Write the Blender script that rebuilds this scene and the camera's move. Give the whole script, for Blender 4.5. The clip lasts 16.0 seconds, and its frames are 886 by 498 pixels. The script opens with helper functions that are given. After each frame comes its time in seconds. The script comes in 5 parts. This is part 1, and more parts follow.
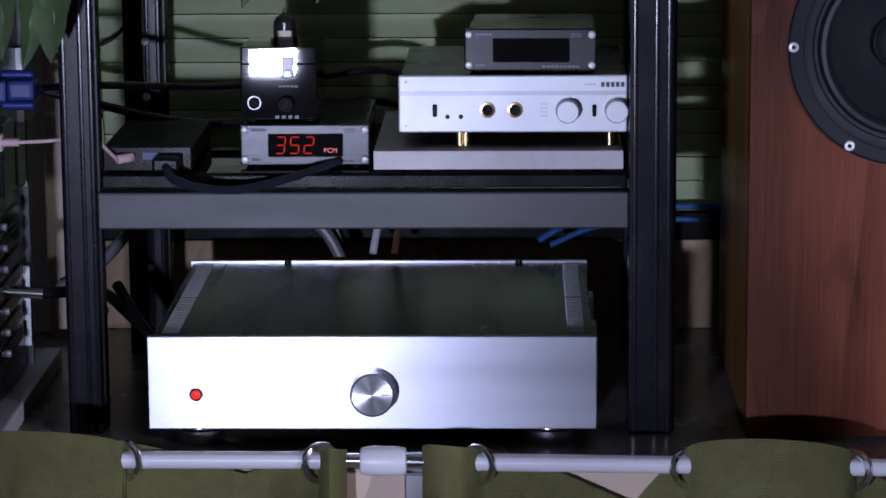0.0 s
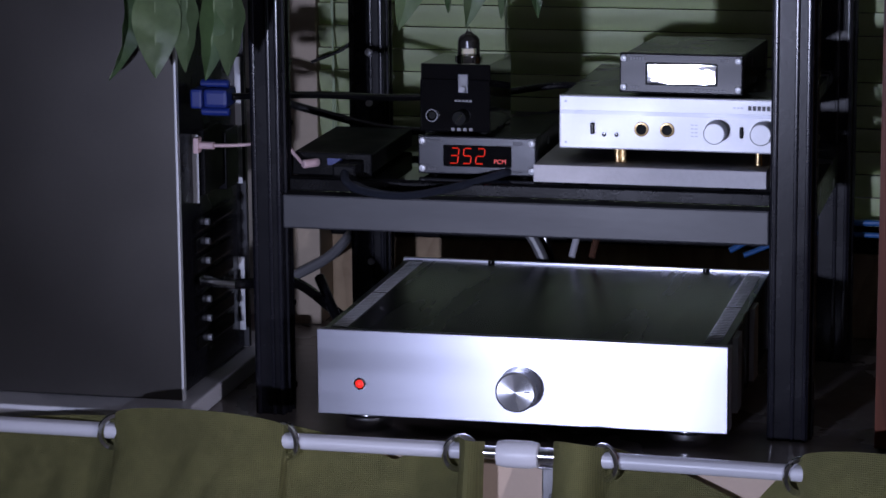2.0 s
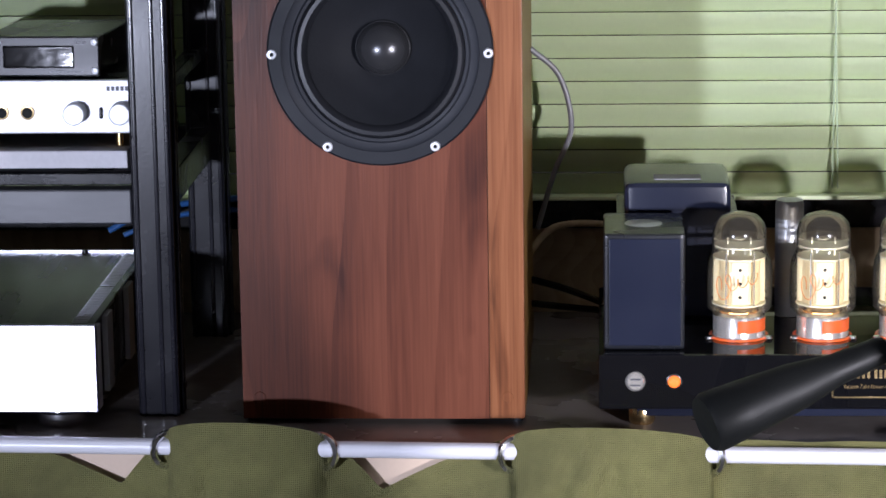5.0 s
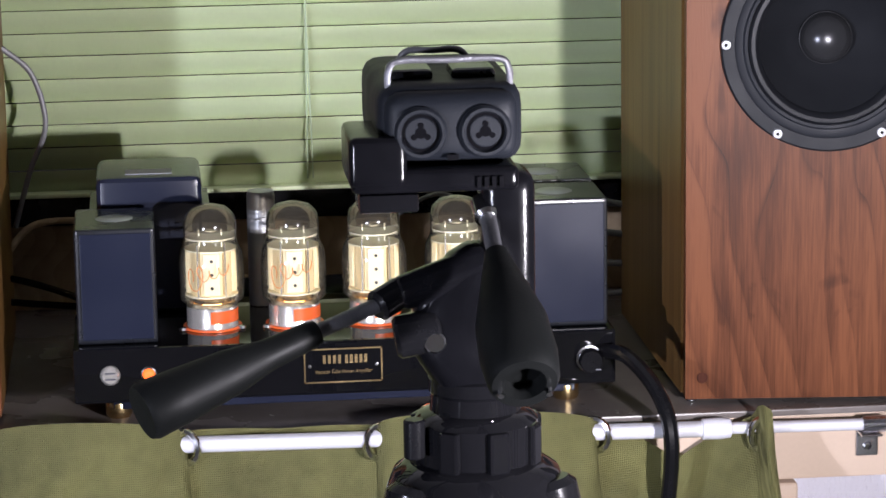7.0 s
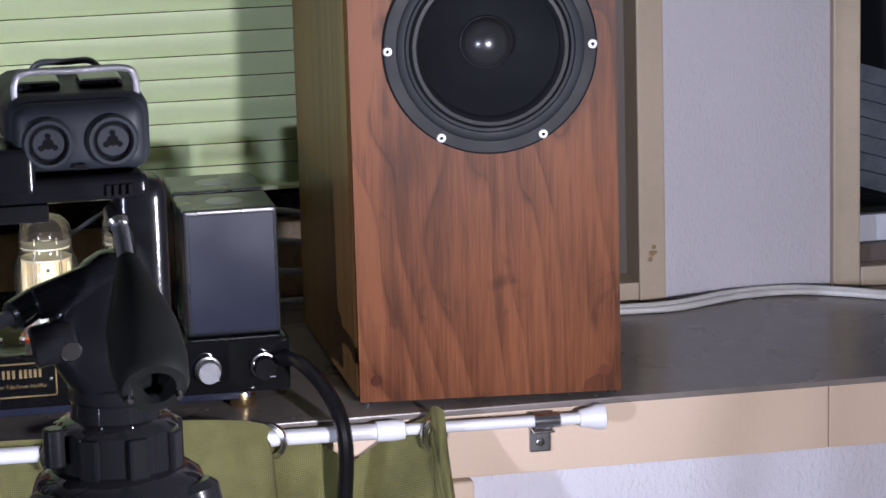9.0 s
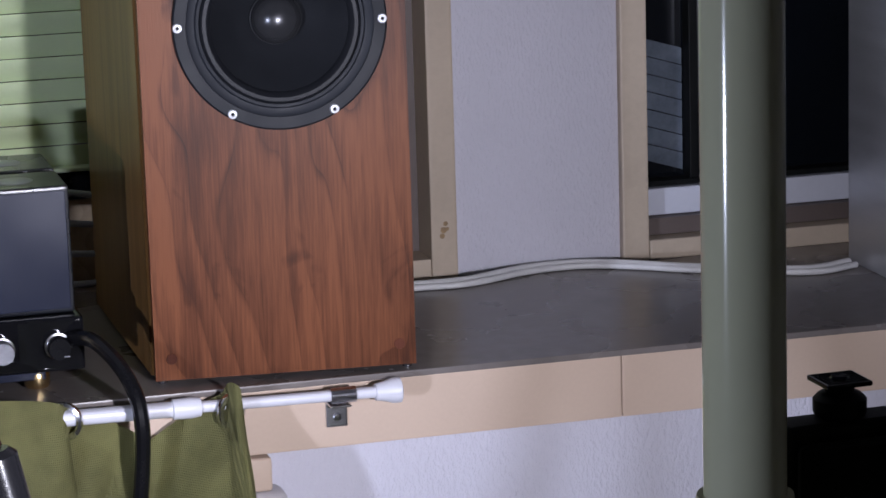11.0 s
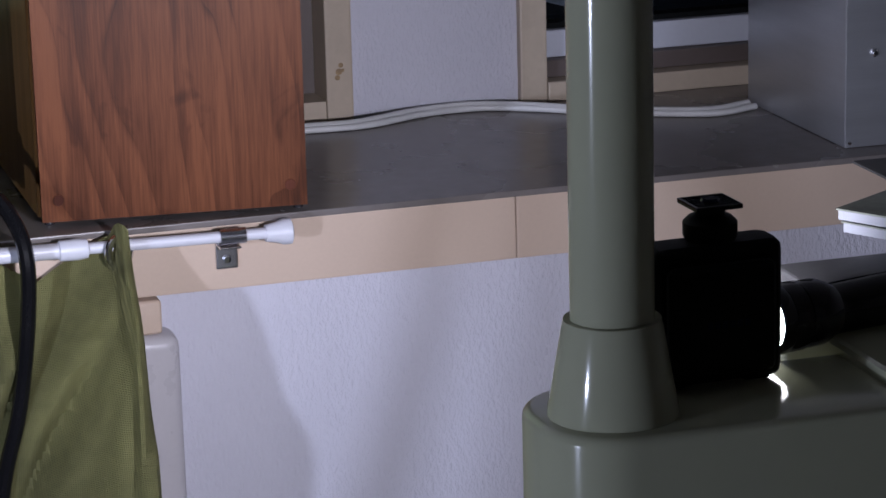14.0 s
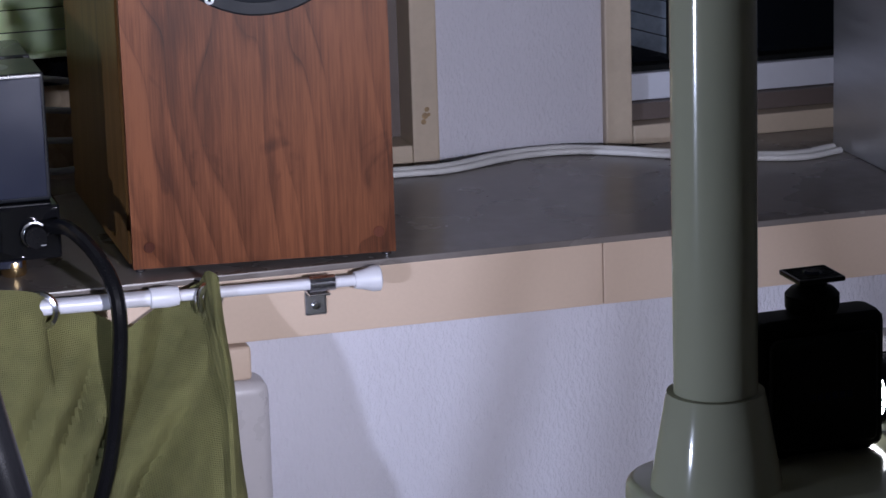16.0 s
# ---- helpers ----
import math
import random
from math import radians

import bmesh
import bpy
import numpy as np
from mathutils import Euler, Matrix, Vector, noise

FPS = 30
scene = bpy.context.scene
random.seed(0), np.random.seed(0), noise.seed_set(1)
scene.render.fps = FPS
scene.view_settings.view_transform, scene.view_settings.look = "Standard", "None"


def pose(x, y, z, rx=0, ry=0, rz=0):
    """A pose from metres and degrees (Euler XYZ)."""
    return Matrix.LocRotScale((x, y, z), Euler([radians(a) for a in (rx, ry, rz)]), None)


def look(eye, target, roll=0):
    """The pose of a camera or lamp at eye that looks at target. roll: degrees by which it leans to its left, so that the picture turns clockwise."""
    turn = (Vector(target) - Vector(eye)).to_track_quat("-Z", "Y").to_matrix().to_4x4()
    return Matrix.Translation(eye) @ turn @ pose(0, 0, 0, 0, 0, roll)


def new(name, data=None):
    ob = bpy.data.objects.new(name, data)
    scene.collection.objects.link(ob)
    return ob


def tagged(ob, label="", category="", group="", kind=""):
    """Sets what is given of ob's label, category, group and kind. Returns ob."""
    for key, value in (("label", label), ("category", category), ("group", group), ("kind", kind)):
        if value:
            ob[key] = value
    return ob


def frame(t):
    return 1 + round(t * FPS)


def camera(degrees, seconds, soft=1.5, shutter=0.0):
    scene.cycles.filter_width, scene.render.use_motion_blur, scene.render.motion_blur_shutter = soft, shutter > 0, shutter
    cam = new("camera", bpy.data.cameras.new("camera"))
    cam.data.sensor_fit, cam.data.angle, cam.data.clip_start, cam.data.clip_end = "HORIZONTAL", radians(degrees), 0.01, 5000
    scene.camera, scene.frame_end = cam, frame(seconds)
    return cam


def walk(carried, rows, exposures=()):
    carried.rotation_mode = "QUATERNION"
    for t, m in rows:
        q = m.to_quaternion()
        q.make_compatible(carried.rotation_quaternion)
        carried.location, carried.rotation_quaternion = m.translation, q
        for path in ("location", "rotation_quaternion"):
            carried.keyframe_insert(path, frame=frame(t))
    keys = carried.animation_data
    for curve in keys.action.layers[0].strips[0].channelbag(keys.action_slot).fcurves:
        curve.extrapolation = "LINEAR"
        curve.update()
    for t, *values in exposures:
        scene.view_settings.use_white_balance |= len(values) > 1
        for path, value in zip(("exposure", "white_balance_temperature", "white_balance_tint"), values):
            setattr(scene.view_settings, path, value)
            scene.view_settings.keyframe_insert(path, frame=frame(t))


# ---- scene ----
cam = camera(17.5, 16.0, soft=1.6)
PATH = [
    (0, (0.274, -2.027, 0.554), (0.221, -0.065, 0.17), -0.4),
    (0.5, (0.394, -2.056, 0.566), (0.177, -0.106, 0.177), 0.3),
    (1, (0.493, -2.088, 0.583), (0.175, -0.152, 0.196), 0.2),
    (1.5, (0.564, -2.113, 0.6), (0.17, -0.192, 0.211), 0.3),
    (2, (0.615, -2.128, 0.611), (0.164, -0.221, 0.208), -0.5),
    (2.5, (0.65, -2.131, 0.615), (0.2, -0.225, 0.207), -1.4),
    (3, (0.671, -2.128, 0.619), (0.263, -0.214, 0.207), -1.7),
    (3.5, (0.688, -2.127, 0.618), (0.32, -0.205, 0.205), -1.7),
    (4, (0.706, -2.129, 0.616), (0.427, -0.193, 0.201), -1.6),
    (4.2, (0.712, -2.13, 0.615), (0.463, -0.19, 0.199), -1.7),
    (4.5, (0.719, -2.132, 0.613), (0.512, -0.187, 0.198), -1.4),
    (5, (0.726, -2.138, 0.606), (0.616, -0.184, 0.192), -0.8),
    (5.2, (0.728, -2.14, 0.603), (0.662, -0.184, 0.19), -0.6),
    (7.3, (0.798, -2.167, 0.608), (1.023, -0.225, 0.186), -1.0),
    (7.5, (0.806, -2.168, 0.608), (1.043, -0.228, 0.186), -1.1),
    (8, (0.821, -2.174, 0.608), (1.102, -0.239, 0.187), -1.4),
    (8.2, (0.827, -2.177, 0.607), (1.127, -0.245, 0.187), -1.3),
    (8.5, (0.837, -2.184, 0.606), (1.161, -0.255, 0.188), -1.5),
    (9, (0.848, -2.198, 0.604), (1.22, -0.277, 0.191), -1.6),
    (9.5, (0.842, -2.206, 0.601), (1.272, -0.296, 0.194), -1.9),
    (10, (0.837, -2.215, 0.599), (1.316, -0.315, 0.197), -1.8),
    (10.2, (0.837, -2.218, 0.597), (1.332, -0.322, 0.198), -1.8),
    (12.3, (0.85, -2.181, 0.563), (1.374, -0.308, 0.097), -1.6),
    (12.5, (0.852, -2.181, 0.562), (1.369, -0.308, 0.089), -1.9),
    (13, (0.858, -2.183, 0.56), (1.376, -0.314, 0.069), -1.9),
    (13.5, (0.865, -2.188, 0.56), (1.403, -0.328, 0.059), -1.7),
    (14, (0.871, -2.189, 0.56), (1.429, -0.338, 0.049), -1.5),
    (14.5, (0.872, -2.187, 0.559), (1.444, -0.342, 0.041), -1.5),
    (15, (0.87, -2.186, 0.562), (1.449, -0.345, 0.037), -1.5),
    (15.5, (0.862, -2.187, 0.572), (1.423, -0.339, 0.051), -1.6),
    (16, (0.856, -2.19, 0.585), (1.369, -0.322, 0.088), -1.8),
]
walk(
    cam,
    [(t, look(eye, target, roll)) for t, eye, target, roll in PATH],
    [(0, -0.34, 5950, 19), (1.5, -0.42, 5950, 19), (2.5, -0.26, 6050, 18), (3.5, -0.14, 6150, 16), (4.0, -0.08, 6250, 14), (4.5, -0.02, 6300, 12), (5.0, 0.50, 6450, 10), (7.5, 0.30, 6650, 10), (9.0, 0.22, 6400, 10), (10.2, 0.04, 6300, 10), (12.5, -0.28, 6000, 11), (14.5, -0.36, 6000, 11), (16.0, -0.3, 6000, 11)],
)

# ---------- world and lights ----------
world = bpy.data.worlds.new("dim_room")
scene.world = world
world.use_nodes = True
world.node_tree.nodes["Background"].inputs[0].default_value = (0.9, 0.95, 1.0, 1)
world.node_tree.nodes["Background"].inputs[1].default_value = 0.012


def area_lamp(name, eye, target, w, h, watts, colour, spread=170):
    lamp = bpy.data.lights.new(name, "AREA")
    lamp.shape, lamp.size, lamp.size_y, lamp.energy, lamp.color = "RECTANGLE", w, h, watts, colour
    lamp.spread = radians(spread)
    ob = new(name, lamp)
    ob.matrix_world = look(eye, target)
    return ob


LAMP_A = (-0.06, -1.60, 0.145)
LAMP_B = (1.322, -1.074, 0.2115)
area_lamp("led_lamp_low", LAMP_A, (1.0, 0.4, 0.19), 0.066, 0.032, 9.6, (0.74, 0.785, 1.0), 118)
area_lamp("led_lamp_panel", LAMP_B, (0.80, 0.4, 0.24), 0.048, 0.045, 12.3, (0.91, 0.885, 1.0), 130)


# ---------- materials ----------
def mat(name, colour, rough=0.5, metal=0.0, vary=0.12, scale=8.0, bump=0.05, fine=250.0, stretch=(1, 1, 1), coat=0.0, spec=0.5):
    m = bpy.data.materials.new(name)
    m.use_nodes = True
    nt = m.node_tree
    n, l = nt.nodes, nt.links
    p = n["Principled BSDF"]
    p.inputs["Roughness"].default_value, p.inputs["Metallic"].default_value = rough, metal
    p.inputs["Coat Weight"].default_value, p.inputs["Specular IOR Level"].default_value = coat, spec
    co = n.new("ShaderNodeTexCoord")
    mp = n.new("ShaderNodeMapping")
    mp.inputs["Scale"].default_value = stretch
    l.new(co.outputs["Object"], mp.inputs["Vector"])
    big, small = n.new("ShaderNodeTexNoise"), n.new("ShaderNodeTexNoise")
    for t, s, d in ((big, scale, 5), (small, fine, 3)):
        t.inputs["Scale"].default_value, t.inputs["Detail"].default_value = s, d
        l.new(mp.outputs[0], t.inputs["Vector"])
    add = n.new("ShaderNodeMath")
    add.operation = "MULTIPLY_ADD"
    l.new(small.outputs["Fac"], add.inputs[0])
    add.inputs[1].default_value = 0.4
    l.new(big.outputs["Fac"], add.inputs[2])
    ramp = n.new("ShaderNodeMapRange")
    ramp.inputs["From Min"].default_value, ramp.inputs["From Max"].default_value = 0.4, 1.0
    ramp.inputs["To Min"].default_value, ramp.inputs["To Max"].default_value = 1 - vary, 1 + vary
    l.new(add.outputs[0], ramp.inputs["Value"])
    mul = n.new("ShaderNodeVectorMath")
    mul.operation = "SCALE"
    mul.inputs[0].default_value = colour
    l.new(ramp.outputs[0], mul.inputs["Scale"])
    l.new(mul.outputs[0], p.inputs["Base Color"])
    rr = n.new("ShaderNodeMapRange")
    rr.inputs["From Min"].default_value, rr.inputs["From Max"].default_value = 0.3, 0.7
    rr.inputs["To Min"].default_value, rr.inputs["To Max"].default_value = rough * 0.85, min(1, rough * 1.15)
    l.new(big.outputs["Fac"], rr.inputs["Value"])
    l.new(rr.outputs[0], p.inputs["Roughness"])
    if bump:
        b = n.new("ShaderNodeBump")
        b.inputs["Strength"].default_value, b.inputs["Distance"].default_value = bump, 0.002
        l.new(small.outputs["Fac"], b.inputs["Height"])
        l.new(b.outputs[0], p.inputs["Normal"])
    return m


def wood_mat(name, dark, mid, light, figure=3.0, along=(7, 7, 1.1), seed=0.0, rough=0.38, sap=None, bands=0.52, flecks=0.40, lines=0.21):
    m = bpy.data.materials.new(name)
    m.use_nodes = True
    nt = m.node_tree
    n, l = nt.nodes, nt.links
    p = n["Principled BSDF"]
    co = n.new("ShaderNodeTexCoord")

    def noisy(stretch, scale, detail, twist=0.0):
        mp, t = n.new("ShaderNodeMapping"), n.new("ShaderNodeTexNoise")
        mp.inputs["Scale"].default_value, mp.inputs["Location"].default_value = stretch, (seed, seed * 0.7, seed * 1.3)
        t.inputs["Scale"].default_value, t.inputs["Detail"].default_value, t.inputs["Distortion"].default_value = scale, detail, twist
        l.new(co.outputs["Object"], mp.inputs["Vector"])
        l.new(mp.outputs[0], t.inputs["Vector"])
        return t.outputs["Fac"]

    def calc(kind, a, b, c=None):
        k = n.new("ShaderNodeMath")
        k.operation = kind
        for s, v in zip(k.inputs, (a, b, c)):
            if v is not None:
                if isinstance(v, float):
                    s.default_value = v
                else:
                    l.new(v, s)
        return k.outputs[0]

    big = (along[0], along[1], along[2])
    sep = n.new("ShaderNodeSeparateXYZ")
    l.new(co.outputs["Object"], sep.inputs[0])
    wander = calc("MULTIPLY_ADD", noisy(big, 1.0, 2, 0.3), figure * 15.0, calc("MULTIPLY", sep.outputs[0], 55.0 * figure))
    rings = calc("FRACT", wander, 0.0)
    patchy = n.new("ShaderNodeMapRange")
    patchy.inputs["From Min"].default_value, patchy.inputs["From Max"].default_value = 0.42, 0.62
    patchy.inputs["To Min"].default_value, patchy.inputs["To Max"].default_value = 0.12, 1.0
    l.new(noisy((9, 9, 5), 1.0, 3, 0.5), patchy.inputs["Value"])
    late = calc("MULTIPLY", calc("POWER", rings, 13.0), patchy.outputs[0])
    streak = noisy((along[0] * 22, along[1] * 22, along[2] * 3.0), 1.0, 4, 0.6)
    fibre = noisy((along[0] * 80, along[1] * 80, along[2] * 8), 1.0, 5, 0.2)
    pores = noisy((along[0] * 130, along[1] * 130, along[2] * 22), 1.0, 2)
    blotch = noisy((6, 6, 3), 1.2, 3, 0.4)
    fleck = noisy((along[0] * 3.2, along[1] * 3.2, along[2] * 5), 1.0, 3, 0.8)
    fl = n.new("ShaderNodeMapRange")
    fl.inputs["From Min"].default_value, fl.inputs["From Max"].default_value = 0.62, 0.76
    l.new(fleck, fl.inputs["Value"])
    v = calc("MULTIPLY_ADD", rings, 0.16, calc("MULTIPLY_ADD", fibre, 0.34, calc("MULTIPLY", blotch, 0.58)))
    v = calc("MULTIPLY_ADD", pores, 0.12, v)
    v = calc("MULTIPLY_ADD", fl.outputs[0], -flecks, v)
    v = calc("MULTIPLY_ADD", late, -lines, calc("MULTIPLY_ADD", streak, bands, calc("SUBTRACT", v, 0.06 - (0.52 - bands) * 0.5)))
    if sap is not None:
        edge = calc("MULTIPLY_ADD", noisy((3, 3, 9), 1.0, 2), 0.03, sep.outputs[0])
        ss = n.new("ShaderNodeMapRange")
        ss.inputs["From Min"].default_value, ss.inputs["From Max"].default_value = sap + 0.012, sap + 0.018
        ss.inputs["To Min"].default_value, ss.inputs["To Max"].default_value = 0.16, 0.0
        l.new(edge, ss.inputs["Value"])
        v = calc("ADD", v, ss.outputs[0])
    ramp = n.new("ShaderNodeValToRGB")
    ramp.color_ramp.elements[0].position, ramp.color_ramp.elements[0].color = 0.48, (*dark, 1)
    ramp.color_ramp.elements[1].position, ramp.color_ramp.elements[1].color = 0.96, (*light, 1)
    e = ramp.color_ramp.elements.new(0.73)
    e.color = (*mid, 1)
    l.new(v, ramp.inputs[0])
    l.new(ramp.outputs[0], p.inputs["Base Color"])
    p.inputs["Roughness"].default_value = rough
    p.inputs["Specular IOR Level"].default_value = 0.14
    b = n.new("ShaderNodeBump")
    b.inputs["Strength"].default_value, b.inputs["Distance"].default_value = 0.15, 0.0006
    l.new(pores, b.inputs["Height"])
    l.new(b.outputs[0], p.inputs["Normal"])
    return m


def weave_mat(name, colour, thread=1100.0, vary=0.3, bump=0.5, rough=0.9):
    m = mat(name, colour, rough, 0, vary, 14, 0, 90)
    n, l = m.node_tree.nodes, m.node_tree.links
    p = n["Principled BSDF"]
    co = [k for k in n if k.type == "TEX_COORD"][0]
    w1, w2 = n.new("ShaderNodeTexWave"), n.new("ShaderNodeTexWave")
    for w, d in ((w1, "X"), (w2, "Z")):
        w.bands_direction = d
        w.inputs["Scale"].default_value, w.inputs["Distortion"].default_value = thread / 6.3 , 1.5
        w.inputs["Detail"].default_value, w.inputs["Detail Scale"].default_value = 2, 0.6
        l.new(co.outputs["Object"], w.inputs["Vector"])
    mx = n.new("ShaderNodeMath")
    mx.operation = "MAXIMUM"
    l.new(w1.outputs["Fac"], mx.inputs[0])
    l.new(w2.outputs["Fac"], mx.inputs[1])
    b = n.new("ShaderNodeBump")
    b.inputs["Strength"].default_value, b.inputs["Distance"].default_value = bump, 0.001
    l.new(mx.outputs[0], b.inputs["Height"])
    l.new(b.outputs[0], p.inputs["Normal"])
    mul = n.new("ShaderNodeMix")
    mul.data_type, mul.blend_type = "RGBA", "MULTIPLY"
    mul.inputs["Factor"].default_value = 0.35
    src = p.inputs["Base Color"].links[0].from_socket
    l.new(src, mul.inputs["A"])
    l.new(mx.outputs[0], mul.inputs["B"])
    l.new(mul.outputs["Result"], p.inputs["Base Color"])
    return m


def glow(name, colour, strength):
    m = bpy.data.materials.new(name)
    m.use_nodes = True
    p = m.node_tree.nodes["Principled BSDF"]
    p.inputs["Base Color"].default_value = (*[c * 0.4 for c in colour], 1)
    p.inputs["Emission Color"].default_value = (*colour, 1)
    p.inputs["Emission Strength"].default_value = strength
    p.inputs["Roughness"].default_value = 0.3
    return m


def glass_mat(name, tint=(1, 1, 1), rough=0.02, haze=0.05):
    """Thin clear glass: see-through, with a gloss that grows at grazing angles."""
    m = bpy.data.materials.new(name)
    m.use_nodes = True
    nt = m.node_tree
    nt.nodes.clear()
    out, mix = nt.nodes.new("ShaderNodeOutputMaterial"), nt.nodes.new("ShaderNodeMixShader")
    clear, gloss, fr = nt.nodes.new("ShaderNodeBsdfTransparent"), nt.nodes.new("ShaderNodeBsdfGlossy"), nt.nodes.new("ShaderNodeFresnel")
    clear.inputs["Color"].default_value = (*tint, 1)
    gloss.inputs["Roughness"].default_value = rough
    fr.inputs["IOR"].default_value = 1.45
    # pale diffuse share stands in for room light reflected by the glass
    room_sheen, sheen_mix = nt.nodes.new("ShaderNodeBsdfDiffuse"), nt.nodes.new("ShaderNodeMixShader")
    room_sheen.inputs["Color"].default_value = (0.86, 0.77, 0.60, 1)
    sheen_mix.inputs[0].default_value = haze
    nt.links.new(fr.outputs[0], mix.inputs[0])
    nt.links.new(clear.outputs[0], sheen_mix.inputs[1])
    nt.links.new(room_sheen.outputs[0], sheen_mix.inputs[2])
    nt.links.new(sheen_mix.outputs[0], mix.inputs[1])
    nt.links.new(gloss.outputs[0], mix.inputs[2])
    nt.links.new(mix.outputs[0], out.inputs[0])
    return m


M = {}
M["laminate"] = mat("brown_laminate", (0.17, 0.15, 0.14), 0.27, 0, 0.26, 7, 0.02, 60)
M["beige"] = mat("beige_painted_board", (0.56, 0.43, 0.33), 0.5, 0, 0.06, 7, 0.03, 300)
M["beige_frame"] = mat("beige_window_frame", (0.47, 0.385, 0.29), 0.5, 0, 0.12, 9, 0.05, 160)
M["wallpaper"] = mat("white_wallpaper", (0.60, 0.585, 0.645), 0.8, 0, 0.04, 12, 1.0, 330, (1, 1, 0.5))
M["wall_dim"] = mat("room_wall", (0.72, 0.70, 0.68), 0.8, 0, 0.08, 5, 0.1)
M["blind"] = mat("pale_green_slat", (0.74, 0.84, 0.52), 0.42, 0, 0.05, 6, 0.02)
M["cord"] = mat("green_cord", (0.45, 0.55, 0.35), 0.7)
M["black_metal"] = mat("black_anodised_metal", (0.006, 0.006, 0.009), 0.26, 0.0, 0.25, 20, 0.03, 300, spec=0.22)
M["rib_black"] = mat("polished_black_rib", (0.012, 0.012, 0.017), 0.20, 0.0, 0.2, 20, 0.01, 300, spec=0.5)
M["bar_grey"] = mat("dark_grey_painted_steel", (0.027, 0.028, 0.034), 0.40, 0.0, 0.35, 22, 0.03, 180, (0.3, 1, 1))
M["black_plastic"] = mat("black_plastic", (0.006, 0.006, 0.007), 0.18, 0, 0.2, 30, 0.03, 500, spec=0.24)
M["black_matt"] = mat("matt_black_rubber", (0.0045, 0.005, 0.005), 0.52, 0, 0.2, 30, 0.06, 600, spec=0.12)
M["black_gloss"] = mat("gloss_black_lacquer", (0.005, 0.005, 0.006), 0.016, 0, 0.15, 20, 0.0, 300)
M["grey_coat"] = mat("dark_blue_grey_paint", (0.011, 0.014, 0.029), 0.24, 0, 0.1, 14, 0.03, 900, spec=0.4)
M["cover_black"] = mat("black_stove_paint", (0.010, 0.011, 0.014), 0.28, 0, 0.15, 16, 0.02, 700, spec=0.45)
M["silver"] = mat("brushed_aluminium", (0.49, 0.50, 0.57), 0.33, 1.0, 0.025, 4, 0.03, 260, (0.15, 1, 6))
M["silver"].node_tree.nodes["Principled BSDF"].inputs["Anisotropic"].default_value = 0.75
M["silver"].node_tree.nodes["Principled BSDF"].inputs["Anisotropic Rotation"].default_value = 0.25
M["turned"] = mat("turned_aluminium", (0.72, 0.73, 0.78), 0.30, 0.9, 0.04, 30, 0.02, 400)
M["turned"].node_tree.nodes["Principled BSDF"].inputs["Anisotropic"].default_value = 0.85
tang = M["turned"].node_tree.nodes.new("ShaderNodeTangent")
tang.direction_type, tang.axis = "RADIAL", "Y"
M["turned"].node_tree.links.new(tang.outputs[0], M["turned"].node_tree.nodes["Principled BSDF"].inputs["Tangent"])
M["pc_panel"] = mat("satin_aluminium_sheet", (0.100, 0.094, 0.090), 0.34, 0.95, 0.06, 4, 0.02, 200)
M["dark_plate"] = mat("dark_brushed_plate", (0.006, 0.0062, 0.008), 0.33, 0.1, 0.1, 6, 0.03, 200, (0.3, 1, 5), spec=0.22)
M["grey_plate"] = mat("grey_brushed_plate", (0.020, 0.021, 0.026), 0.26, 0.35, 0.06, 6, 0.03, 200, (0.3, 1, 5))
M["silver_matt"] = mat("matt_silver_panel", (0.60, 0.61, 0.64), 0.42, 0.35, 0.05, 9, 0.03, 300)
M["chrome"] = mat("polished_steel", (0.75, 0.75, 0.77), 0.14, 1.0, 0.05, 20, 0.0)
M["foot_steel"] = mat("turned_steel", (0.60, 0.60, 0.63), 0.24, 1.0, 0.08, 20, 0.0)
M["gold"] = mat("brass", (0.75, 0.55, 0.28), 0.25, 1.0, 0.1, 30, 0.0)
M["amp_top"] = mat("dark_anodised_plate", (0.042, 0.042, 0.043), 0.26, 0.35, 0.10, 6, 0.006, 60, (6, 0.8, 1))
M["slot"] = mat("grey_slot", (0.35, 0.36, 0.40), 0.4, 0.5, 0.1, 20, 0.0)
M["stone"] = mat("pale_grey_slab", (0.58, 0.57, 0.60), 0.6, 0, 0.12, 40, 0.1, 300)
M["white_plastic"] = mat("white_plastic", (0.64, 0.64, 0.69), 0.35, 0, 0.04, 15, 0.02)
M["white_cable"] = mat("white_cable_sheath", (0.62, 0.61, 0.60), 0.5, 0, 0.1, 30, 0.04)
M["pink"] = mat("pale_pink_sheath", (0.62, 0.45, 0.47), 0.5, 0, 0.1, 30, 0.03)
M["blue"] = mat("blue_plastic", (0.012, 0.030, 0.20), 0.4, 0, 0.1, 30, 0.05)
M["blue_cable"] = mat("blue_sheath", (0.02, 0.10, 0.30), 0.5, 0, 0.1, 30, 0.03)
M["braid"] = weave_mat("dark_blue_braid", (0.011, 0.017, 0.036), 3500, 0.3, 0.8, 0.6)
M["curtain"] = weave_mat("olive_linen", (0.262, 0.252, 0.100), 1250, 0.3, 0.55)
M["cone"] = mat("black_paper_cone", (0.0105, 0.0115, 0.014), 0.6, 0, 0.15, 30, 0.08, 400, spec=0.2)
M["driver_frame"] = mat("black_driver_frame", (0.008, 0.0095, 0.013), 0.5, 0, 0.1, 30, 0.06, 700, spec=0.2)
M["dust_cap"] = mat("satin_black_cap", (0.050, 0.051, 0.055), 0.23, 0.6, 0.1, 30, 0.02)
M["surround"] = mat("rubber_surround", (0.012, 0.013, 0.016), 0.42, 0, 0.1, 20, 0.02, spec=0.3)
